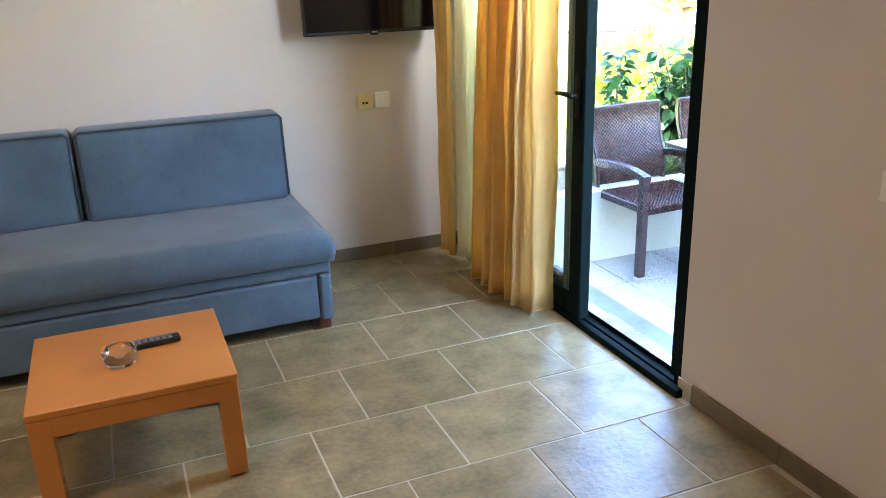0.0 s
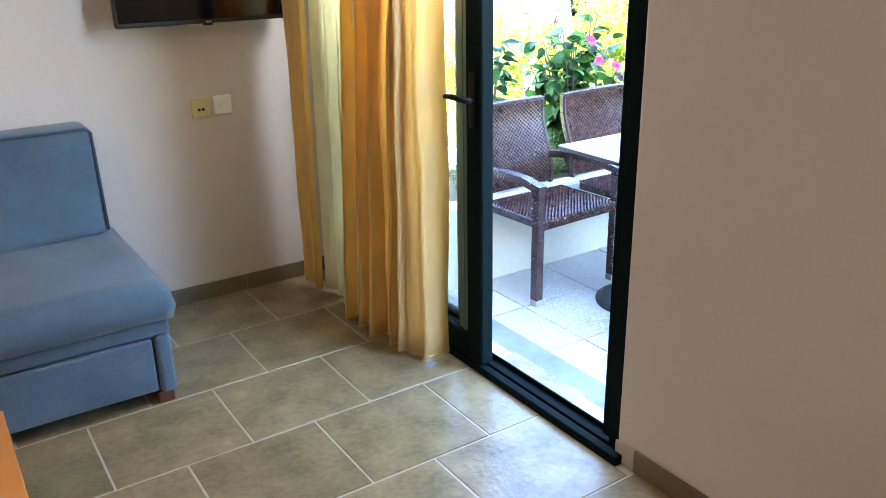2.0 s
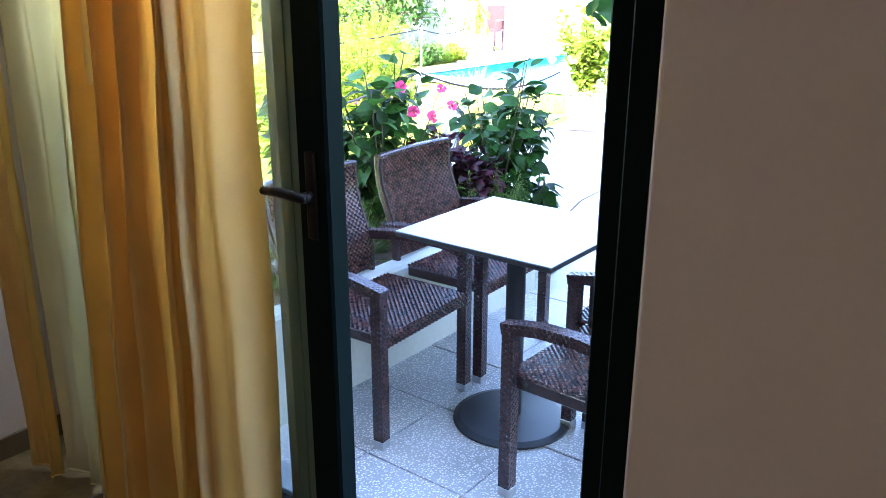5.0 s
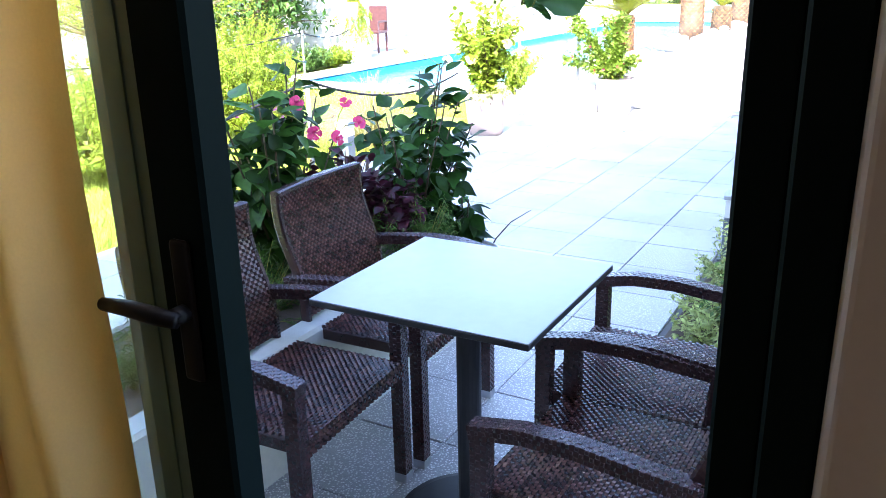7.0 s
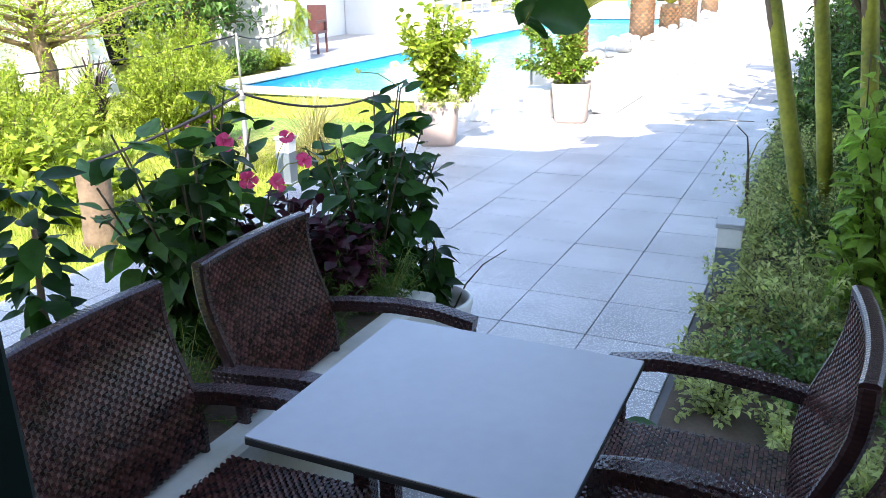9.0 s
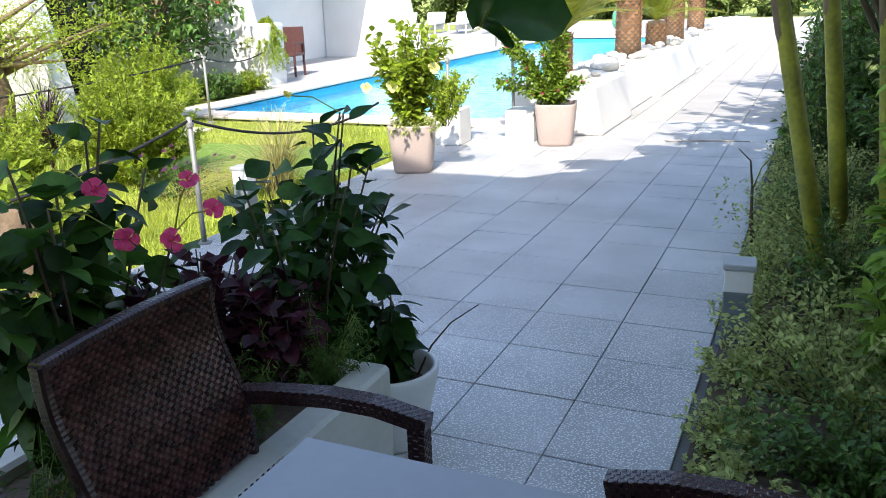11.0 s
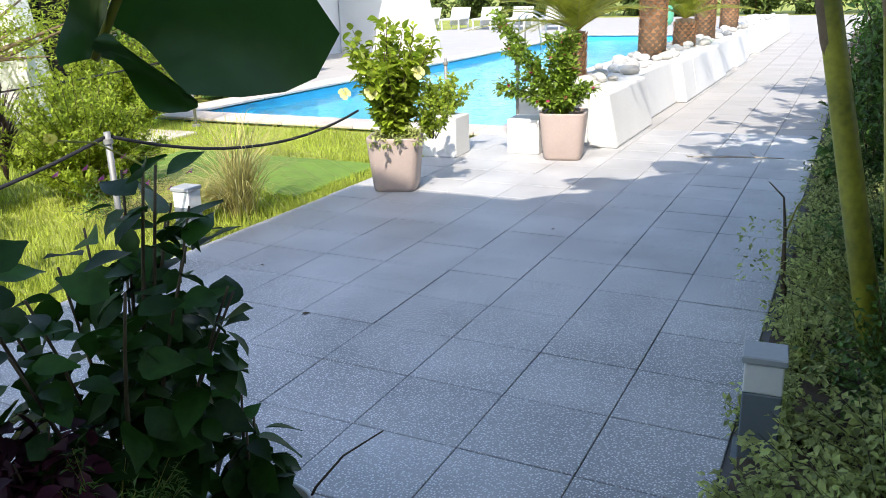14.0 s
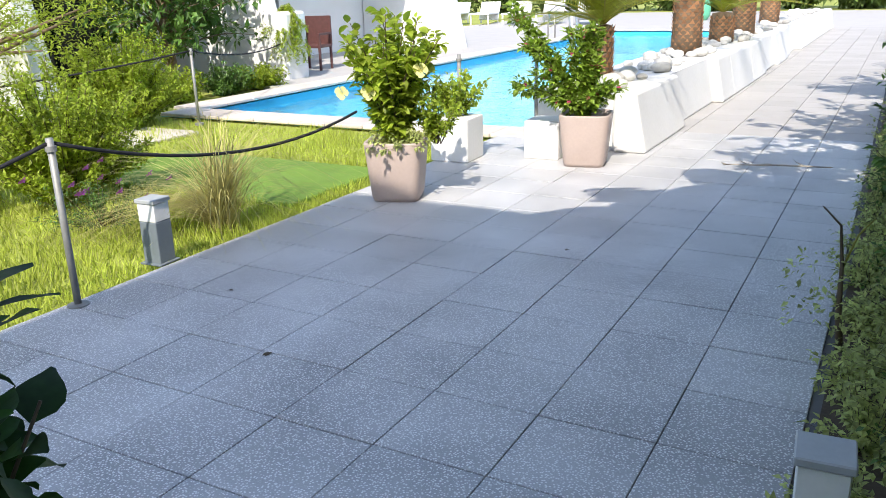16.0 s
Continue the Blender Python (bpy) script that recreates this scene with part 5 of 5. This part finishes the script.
def hanging_leaf(parent, spine, side, widths, seed):
    """The torn blade that droops over the terrace: strips of uneven width and droop on both sides of the midrib."""
    rnd = random.Random(seed)
    spine, side = [Vector(p) for p in spine], Vector(side).normalized()
    verts, faces = [], []
    for s in (1, -1):
        u = 0.3
        while u < 0.985:
            v = min(1.0, u + rnd.uniform(0.09, 0.2))
            droop, slant = rnd.uniform(0.15, 0.5), rnd.uniform(0.2, 0.5)
            b, cols, rows = len(verts), 6, 4
            for j in range(rows + 1):
                base_u = u + (v - u) * (0.02 + 0.96 * j / rows)
                w = (widths[0] if s > 0 else widths[1]) * math.sin(math.pi * (0.25 + 0.72 * base_u)) ** 0.7 * (1 - 0.12 * (2 * j / rows - 1) ** 2)
                for i in range(cols + 1):
                    f = i / cols
                    uu = (u + v) / 2 + (base_u - (u + v) / 2) * (1 - 0.22 * max(0, f - 0.25))
                    p, d = along(spine, min(uu, 0.999))
                    verts.append(tuple(p + side * (s * w * f) + d * (slant * w * f) + Vector((0, 0, -droop * w * f * f)) + side.cross(Vector((0, 0, 1))) * (0.02 * math.sin(f * 4 + j))))
            for j in range(rows):
                for i in range(cols):
                    a = b + j * (cols + 1) + i
                    faces.append((a, a + 1, a + cols + 2, a + cols + 1))
            u = v
    ob = raw("leaf", verts, faces, LEAF_BANANA, parent, "torn dark green hanging blade")
    for p in ob.data.polygons:
        p.use_smooth = True
    part("midrib", tube(bmesh.new(), spine, [0.014 - 0.011 * i / (len(spine) - 1) for i in range(len(spine))], 6), STEM_GREEN, ob, smooth=True)


NEAR = Vector((5.7, 4.0, OUT_Z))
hanging_leaf(near, [Vector(p) - NEAR + Vector((-0.06, 0, 0.012)) for p in ((5.65, 4.05, 1.88), (5.57, 4.25, 2.15), (5.42, 4.55, 2.2), (5.25, 4.8, 2.05), (5.13, 4.97, 1.8), (5.06, 5.07, 1.55), (5.015, 5.13, 1.4), (4.985, 5.165, 1.31))], (0.51, -0.86, -0.1), (0.25, 0.1), 77)


def sprout(x, y):
    t = thing("young_shoot", pose(x, y, OUT_Z), "thin young dark shoot with small leaves beside path", "plant")
    part("stem", tube(bmesh.new(), [(0, 0, 0), (-0.01, 0.02, 0.15), (0.01, 0.03, 0.35), (0.03, 0.05, 0.5), (0.06, 0.12, 0.56)], [0.016, 0.012, 0.008, 0.005, 0.003], 8), STEM, t, smooth=True)
    part("side_shoot", tube(bmesh.new(), [(0.01, 0.03, 0.33), (0.06, -0.01, 0.46), (0.1, -0.06, 0.52)], [0.005, 0.004, 0.002], 6), STEM_GREEN, t, smooth=True)
    rnd = random.Random(4)
    pos = [(rnd.uniform(-0.12, 0.12), rnd.uniform(-0.05, 0.22), rnd.uniform(0.12, 0.4)) for _ in range(110)]
    v, f = leaf_cloud(pos, [(0, 0.5, 0)] * 110, 0.032, 0.6, rnd)
    raw("foliage", v, f, LEAF_GREY, t, kind="stuff")


sprout(8.4, 4.88)
t = thing("fallen_leaf", pose(5.58, 4.9, OUT_Z + 0.012, 0, 0, 30), "curled green fallen leaf at the bed edge", "leaf")
ob = piece("blade", single_leaf(0.2, 0.11, 3).copy(), t)
ob.data.materials.append(LEAF_BANANA)
for k, (x, y) in enumerate(((7.93, 7.55), (7.45, 6.9), (9.2, 6.3))):
    t = thing("dry_leaf", pose(x, y, OUT_Z + 0.002, 0, 0, 70 * k), "small dry brown leaf on the paving", "leaf", "dry leaves on the paving")
    ob = piece("blade", single_leaf(0.06, 0.03, k).copy(), t)
    ob.data.materials.append(STEM)

t = thing("dry_branch", pose(11.72, 5.55, OUT_Z + 0.012, 0, 0, -75), "thin pale dry branch lying on the paving", "branch")
part("stick", tube(bmesh.new(), [(-0.38, 0.06, 0.0), (-0.2, 0.0, 0.012), (0.0, 0.02, 0.01), (0.2, -0.02, 0.014), (0.4, 0.01, 0.002)], [0.005, 0.008, 0.009, 0.008, 0.005], 6), PALE_TWIG, t, smooth=True)
for x, y in ((-0.2, 0.09), (0.0, -0.1), (0.2, 0.08), (-0.34, -0.08)):
    part("side_twig", tube(bmesh.new(), [(x, 0.0, 0.01), (x - 0.05, y * 0.6, 0.03), (x - 0.07, y, 0.045)], [0.005, 0.004, 0.002], 5), PALE_TWIG, t, smooth=True)

# pebbles and palms on the planter wall
rnd = random.Random(44)
stones = []
for k in range(5):
    bm = bmesh.new()
    bmesh.ops.create_icosphere(bm, subdivisions=2, radius=1)
    for v in bm.verts:
        v.co *= 1 + 0.22 * noise.noise(v.co * 1.3 + Vector((k * 7, 0, 0)))
        v.co.z *= 0.62
    stones.append(mesh_of(bm, "pebble", STONE, True))
for k in range(170):
    x = 12.0 + 17 * (k / 170) + rnd.uniform(-0.1, 0.1)
    s = rnd.uniform(0.045, 0.1)
    o = new("pebble", rnd.choice(stones))
    o.matrix_basis = Matrix.LocRotScale((x, 6.88 + rnd.uniform(0, 0.6), 0.425 + s * 0.5), Euler((0, 0, rnd.uniform(0, 6))), (s * rnd.uniform(0.8, 1.3), s, s))
    tagged(o, label="pale rounded stone on the white planter wall", category="stone", group="stones on the planter wall")


def palm(x, y, z, trunk_h, r, fronds, length, seed, up=0.9):
    t = thing("palm", pose(x, y, z), "short palm with scaly trunk and arching fronds", "palm", "palms on the planter wall")
    rnd = random.Random(seed)
    part("trunk", lathe(bmesh.new(), [(r * 1.1, 0), (r, trunk_h * 0.5), (r * 0.9, trunk_h), (0.001, trunk_h + 0.02)], 18), BARK, t, smooth=True)
    verts, faces = [], []
    n = int(trunk_h / 0.045)
    for j in range(n):
        for i in range(12):
            a = 2 * math.pi * (i + 0.5 * (j % 2)) / 12
            zz = j * 0.045
            b = len(verts)
            for da, dr, dz in ((-0.24, 0, 0), (0.24, 0, 0), (0.0, 0.022, 0.06), (0, -0.005, 0.03)):
                rr = r + dr + 0.004
                verts.append((rr * math.cos(a + da), rr * math.sin(a + da), zz + dz))
            faces += [(b, b + 1, b + 2), (b, b + 2, b + 3), (b + 1, b + 3, b + 2)]
    raw("bark", verts, faces, PALM_BARK, t, kind="stuff")
    for k in range(fronds):
        a = k * 2.4 + rnd.uniform(-0.3, 0.3)
        e = rnd.uniform(0.5, up + 0.5)
        c, s = math.cos(a), math.sin(a)
        sp = []
        for i in range(11):
            u = i / 10
            sp.append(Vector((c * length * math.cos(e) * u + c * 0.35 * length * u * u, s * length * math.cos(e) * u + s * 0.35 * length * u * u, trunk_h + length * math.sin(e) * u - 0.45 * length * u * u)))
        verts, faces = [], []
        for i in range(34):
            u = 0.1 + 0.9 * i / 33
            p, d = along(sp, min(u, 0.999))
            side = d.cross(Vector((0, 0, 1))).normalized()
            for q in (-1, 1):
                ln = 0.2 * math.sin(math.pi * min(1, u * 0.9 + 0.1)) * length + 0.02
                tip = p + side * q * ln + d * ln * 0.7 + Vector((0, 0, ln * 0.15))
                b = len(verts)
                verts += [tuple(p - d * 0.008), tuple(p + d * 0.008), tuple(tip)]
                faces.append((b, b + 1, b + 2))
        fr = raw("frond", verts, faces, LEAF_PALM, t)
        part("midrib", tube(bmesh.new(), sp, [0.008 - 0.0065 * i / 10 for i in range(11)], 5), STEM_GREEN, fr)


palm(12.5, 7.2, 0.44, 0.5, 0.09, 36, 0.9, 1, 1.0)
palm(15.6, 7.15, 0.44, 0.95, 0.17, 22, 1.2, 2)
palm(17.8, 7.15, 0.44, 0.4, 0.16, 28, 1.0, 3)
palm(19.6, 7.15, 0.44, 0.8, 0.17, 20, 1.1, 4)
palm(22.5, 7.15, 0.44, 0.7, 0.17, 20, 1.1, 5)

# the white holiday houses beyond the lawn
def wing_wall(x, y0, y1, h):
    bm = bmesh.new()
    v = [(x - 0.18, y0 - 0.35, OUT_Z - 0.1), (x + 0.18, y0 - 0.35, OUT_Z - 0.1), (x + 0.18, y1, OUT_Z - 0.1), (x - 0.18, y1, OUT_Z - 0.1), (x - 0.15, y0 + 0.35, h), (x + 0.15, y0 + 0.35, h), (x + 0.15, y1, h), (x - 0.15, y1, h)]
    vs = [bm.verts.new(p) for p in v]
    for f in ((0, 1, 2, 3), (4, 5, 6, 7), (0, 1, 5, 4), (1, 2, 6, 5), (2, 3, 7, 6), (3, 0, 4, 7)):
        bm.faces.new([vs[k] for k in f])
    bmesh.ops.bevel(bm, geom=list(bm.edges), offset=0.03, segments=2, affect="EDGES")
    return bm


def villa(x0, x1, y):
    t = thing("holiday_house", pose(0, 0, 0), "white limewashed holiday house with shaded terrace", "house", "white houses beyond the lawn")
    bm = bmesh.new()
    dx0, dx1 = x0 + 1.0, x0 + 3.0
    box(bm, x0, y, OUT_Z - 0.1, dx0, y + 0.25, 3.0)
    box(bm, dx1, y, OUT_Z - 0.1, x1, y + 0.25, 3.0)
    box(bm, dx0, y, 2.2, dx1, y + 0.25, 3.0)
    part("wall", bm, WHITE, t)
    part("wing_wall", wing_wall(x1 - 0.2, 14.2, y - 0.01, 3.0), WHITE, t)
    part("roof", boxed(x0, 14.8, 3.01, x1, y + 3, 3.25, 0.02), WHITE, t)
    part("back_room", boxed(x0, y + 2.8, OUT_Z, x1, y + 3, 3.0), WHITE, t)
    w = part("terrace_door", boxed(dx0 + 0.01, y + 0.1, OUT_Z, dx1 - 0.01, y + 0.16, 2.19, 0.01), ALU, t, "dark framed glass terrace door")
    for k in (0, 1):
        a = dx0 + 0.08 + k * 0.97
        part("pane", boxed(a, y + 0.085, 0.1, a + 0.88, y + 0.098, 2.1), DARK_VOID, w)


villa(6.4, 11.9, 16.6)
villa(11.9, 16.4, 16.6)
villa(16.4, 22.9, 16.6)
part("pillar", boxed(15.95, 13.65, OUT_Z - 0.05, 16.5, 14.15, 1.0, 0.05, 2), WHITE)
tagged(bpy.data.objects["pillar"], label="white rendered pillar beside the pool terrace", kind="structure")
shrub("creeper", pose(16.2, 13.8, 1.08, 180, 0, 0), "yellow-green creeper trailing over the white pillar", "plant", (0.5, 0.46, 0), 1.0, 90, 120, 0.05, 0.5, LEAF_LIGHT, 90, stem_r=0.003, droop=-0.5, low=0.35, start=0.0)
rose, canes = shrub("rose_bush", pose(16.2, 14.6, 0.9), "climbing rose with red flowers on the wall", "plant", (0.5, 0.3, 0), 1.2, 24, 50, 0.07, 0.6, LEAF_LIGHT, 91, stem_r=0.004, low=0.3)
me = flower_mesh(RED_PETAL, 0.08)
for k in range(0, 12, 2):
    piece("flower", me, rose, Matrix.LocRotScale(canes[k][-1], Vector((-1, -0.4, 0.3)).to_track_quat("Z", "Y"), (1, 1, 1)))


def magnolia(x, y):
    t = thing("magnolia_tree", pose(x, y, OUT_Z - 0.05), "broad magnolia tree with glossy green leaves", "tree")
    rnd = random.Random(7)
    trunk = [Vector((0, 0, 0)), Vector((0.05, 0, 0.5)), Vector((0.0, 0.05, 1.0)), Vector((0.1, 0, 1.7))]
    part("trunk", tube(bmesh.new(), trunk, [0.09, 0.07, 0.06, 0.04], 10), BARK, t, smooth=True)
    bm = bmesh.new()
    pos, ways = [], []
    for k in range(60):
        a = rnd.uniform(0, 6.28)
        z0 = rnd.uniform(0.35, 1.6)
        L = rnd.uniform(0.7, 1.5)
        p0 = Vector((0.03, 0.02, z0))
        tip = p0 + Vector((math.cos(a) * L, math.sin(a) * L, rnd.uniform(0.1, 0.9)))
        pts = [p0.lerp(tip, u) + Vector((0, 0, 0.15 * math.sin(u * 3))) for u in (i / 5 for i in range(6))]
        tube(bm, pts, [0.02, 0.017, 0.013, 0.01, 0.007, 0.004], 5)
        for i in range(46):
            p, d = along(pts, rnd.uniform(0.35, 1.0))
            side = Vector((rnd.gauss(0, 1), rnd.gauss(0, 1), rnd.gauss(0, 0.7))).normalized()
            pos.append(p + side * 0.12)
            ways.append(side)
    part("branchwork", bm, BARK, t, smooth=True, kind="stuff")
    v, f = leaf_cloud(pos, ways, 0.17, 0.45, rnd, 0.2)
    raw("crown", v, f, LEAF_MID, t, kind="stuff")


magnolia(14.3, 14.6)


def topiary(x, y):
    t = thing("juniper_tree", pose(x, y, OUT_Z - 0.05), "gnarled juniper with bare trunk and flat crown", "tree")
    rnd = random.Random(9)
    part("trunk", tube(bmesh.new(), [(0, 0, 0), (0.1, 0, 0.5), (0.0, 0, 0.9), (0.1, 0.1, 1.3)], [0.14, 0.11, 0.1, 0.08], 10), BARK, t, smooth=True)
    bm = bmesh.new()
    pos, ways = [], []
    for k in range(26):
        a = k * 2.4
        L = rnd.uniform(0.6, 1.5)
        p0 = Vector((0.05, 0.05, rnd.uniform(0.7, 1.3)))
        tip = p0 + Vector((math.cos(a) * L, math.sin(a) * L, rnd.uniform(0.05, 0.6)))
        pts = [p0.lerp(tip, u) for u in (0, 0.3, 0.6, 1)]
        tube(bm, pts, [0.045, 0.03, 0.02, 0.008], 6)
        for i in range(260):
            c = tip + Vector((rnd.gauss(0, 0.28), rnd.gauss(0, 0.28), rnd.gauss(0, 0.14)))
            pos.append(c)
            ways.append((rnd.gauss(0, 1), rnd.gauss(0, 1), 0.6))
    part("branchwork", bm, BARK, t, smooth=True, kind="stuff")
    v, f = leaf_cloud(pos, ways, 0.07, 0.35, rnd, 0.0)
    raw("crown", v, f, LEAF_LIGHT, t, kind="stuff")


topiary(10.4, 13.6)


def garden_chair(m):
    c = thing("garden_chair", m, "maroon wicker armchair on the house terrace", "chair", "chairs on the house terrace")
    part("seat", boxed(-0.26, -0.25, 0.4, 0.26, 0.25, 0.45, 0.01), MAROON, c)
    bm = boxed(-0.26, 0.22, 0.42, 0.26, 0.26, 0.95, 0.01)
    part("backrest", bm, MAROON, c)
    for x in (-0.25, 0.21):
        for y in (-0.24, 0.21):
            part("leg", boxed(x, y, 0, x + 0.04, y + 0.04, 0.42, 0.003), MAROON, c)
        part("armrest", boxed(x, -0.25, 0.62, x + 0.045, 0.24, 0.66, 0.006), MAROON, c)
        part("arm_post", boxed(x, -0.24, 0.44, x + 0.04, -0.2, 0.62, 0.003), MAROON, c)


garden_chair(pose(17.5, 14.3, OUT_Z, 0, 0, -80))
garden_chair(pose(17.6, 15.6, OUT_Z, 0, 0, 0))
t = thing("side_table", pose(17.0, 15.0, OUT_Z), "dark small table on the house terrace", "table")
part("tabletop", boxed(-0.35, -0.35, 0.7, 0.35, 0.35, 0.73, 0.005), TABLE_EDGE, t)
part("pedestal", tube(bmesh.new(), [(0, 0, 0), (0, 0, 0.7)], 0.03, 12), IRON, t)


def sun_lounger(m):
    c = thing("sun_lounger", m, "white plastic sun lounger with raised back", "sun lounger", "sun loungers beyond the pool")
    part("bed", boxed(-0.35, -0.3, 0.32, 0.35, 1.1, 0.37, 0.01), OPAL, c)
    bm = boxed(-0.35, -0.72, 0.34, 0.35, 0.0, 0.39, 0.01)
    bmesh.ops.rotate(bm, verts=bm.verts, cent=(0, -0.3, 0.35), matrix=Matrix.Rotation(radians(-55), 3, "X"))
    part("backrest", bm, OPAL, c)
    for x in (-0.33, 0.28):
        for y in (-0.25, 1.0):
            part("leg", boxed(x, y, 0, x + 0.05, y + 0.05, 0.32, 0.005), OPAL, c)


for k in range(5):
    sun_lounger(Matrix.Translation((34.0 + 0.2 * k, 14.8 + 1.4 * k, OUT_Z)) @ Matrix.Rotation(radians(100), 4, "Z") @ Matrix.Scale(1.1, 4))
t = thing("pool_ladder", pose(26.0, 12.55, OUT_Z), "curved stainless steel pool ladder rails", "ladder")
for y in (-0.25, 0.25):
    part("rail", tube(bmesh.new(), [(y, 0.45, 0.0), (y, 0.42, 0.7), (y, 0.2, 0.85), (y, -0.1, 0.7), (y, -0.2, 0.1), (y, -0.2, -0.6)], 0.025, 10), STEEL, t, smooth=True)
t = thing("pool_float", pose(36, 11.5, OUT_Z), "round green pool float standing upright", "float")
part("ring", lathe(bmesh.new(), [(0.45, 0), (0.55, 0.15), (0.55, 0.5), (0.45, 0.7), (0.001, 0.75)], 24), GREEN_FLOAT, t, smooth=True)


def far_trees(y0, y1, x, n, seed):
    rnd = random.Random(seed)
    for k in range(n):
        yy = y0 + (y1 - y0) * (k + 0.5) / n
        shrub("garden_tree", pose(x + rnd.uniform(-1, 1), yy, OUT_Z), "dense green hedge tree beyond the pool", "tree", ((y1 - y0) / n * 0.8,) * 2 + (0,), rnd.uniform(3.0, 4.6), 40, 60, 0.4, 0.5, FAR_TREE, seed * 50 + k, "hedge trees beyond the pool", stem_r=0.03, low=0.15, start=0.05)


far_trees(2, 34, 47, 11, 5)
# paving last: slabs of the path and the floor tiles
PX, PY, PS = 7.045, 5.34, 0.403
paving = structure("pavement", boxed(3.58, 3.0, OUT_Z - 0.12, 31.5, 8.14, OUT_Z - 0.012), JOINT, "grey exposed-aggregate concrete paving slabs with dark joints")
paver = mesh_of(boxed(-PS / 2 + 0.0032, -PS / 2 + 0.0018, -0.03, PS / 2 - 0.0032, PS / 2 - 0.0018, 0, 0.002), "paver", PAVER)
rnd = random.Random(8)
far_v, far_f = [], []
count = 0
for i in range(-9, 60):
    for j in range(-6, 7):
        x, y = PX + (i + 0.5) * PS, PY + (j + 0.5) * PS
        if y < 4.9 and x > 5.35:
            continue
        if 5.84 < y < 6.35 and x < 5.6:
            continue
        if x < 13.2 and y > 4.4:
            m = pose(x, y, OUT_Z + rnd.uniform(-0.0015, 0.0015), rnd.uniform(-0.15, 0.15), rnd.uniform(-0.15, 0.15), 0)
            piece("paver", paver, paving, m)
            count += 1
        else:
            b = len(far_v)
            h = PS / 2 - 0.0036
            for z in (OUT_Z - 0.03, OUT_Z):
                far_v += [(x - h, y - h, z), (x + h, y - h, z), (x + h, y + h, z), (x - h, y + h, z)]
            far_f += [(b + 4, b + 5, b + 6, b + 7)] + [(b + k, b + (k + 1) % 4, b + 4 + (k + 1) % 4, b + 4 + k) for k in range(4)]
raw("far_pavers", far_v, far_f, PAVER_FAR, paving, kind="stuff")
TL, TH = 0.437, 0.415
tile = mesh_of(boxed(-TL / 2 + 0.003, -TH / 2 + 0.003, -0.012, TL / 2 - 0.003, TH / 2 - 0.003, 0, 0.0025), "tile", FLOOR_TILE)
for j in range(-14, 3):
    y = 4.9 + (j + 0.5) * TH
    shift = 0.0 if j % 2 else 0.5
    for i in range(-8, 4):
        x = 2.108 + (i + 0.5 + shift) * TL
        if ROOM_X0 < x < X_WALL + 0.05 and ROOM_Y0 + 0.1 < y < Y_WALL - 0.1:
            piece("tile", tile, floor, pose(x, y, rnd.uniform(-0.0006, 0.0006)))
base_n = tagged(new("baseboard_north", mesh_of(boxed(ROOM_X0, Y_WALL - 0.006, 0, X_WALL, Y_WALL, 0.07), "baseboard", GROUT)), label="grey tile baseboard", kind="structure")
base_e = tagged(new("baseboard_east", mesh_of(boxed(X_WALL - 0.006, ROOM_Y0, 0, X_WALL, DOOR_Y0, 0.07), "baseboard", GROUT)), label="grey tile baseboard", kind="structure")
strip = mesh_of(boxed(-0.217, -0.012, 0, 0.217, -0.001, 0.075, 0.002), "skirting_tile", BASE_TILE)
for k in range(9):
    if -0.55 + k * 0.437 < 2.95:
        piece("skirting_tile", strip, base_n, pose(-0.5 + k * 0.437, Y_WALL, 0))
for k in range(12):
    piece("skirting_tile", strip, base_e, pose(X_WALL, 3.86 - k * 0.437, 0, 0, 0, -90))
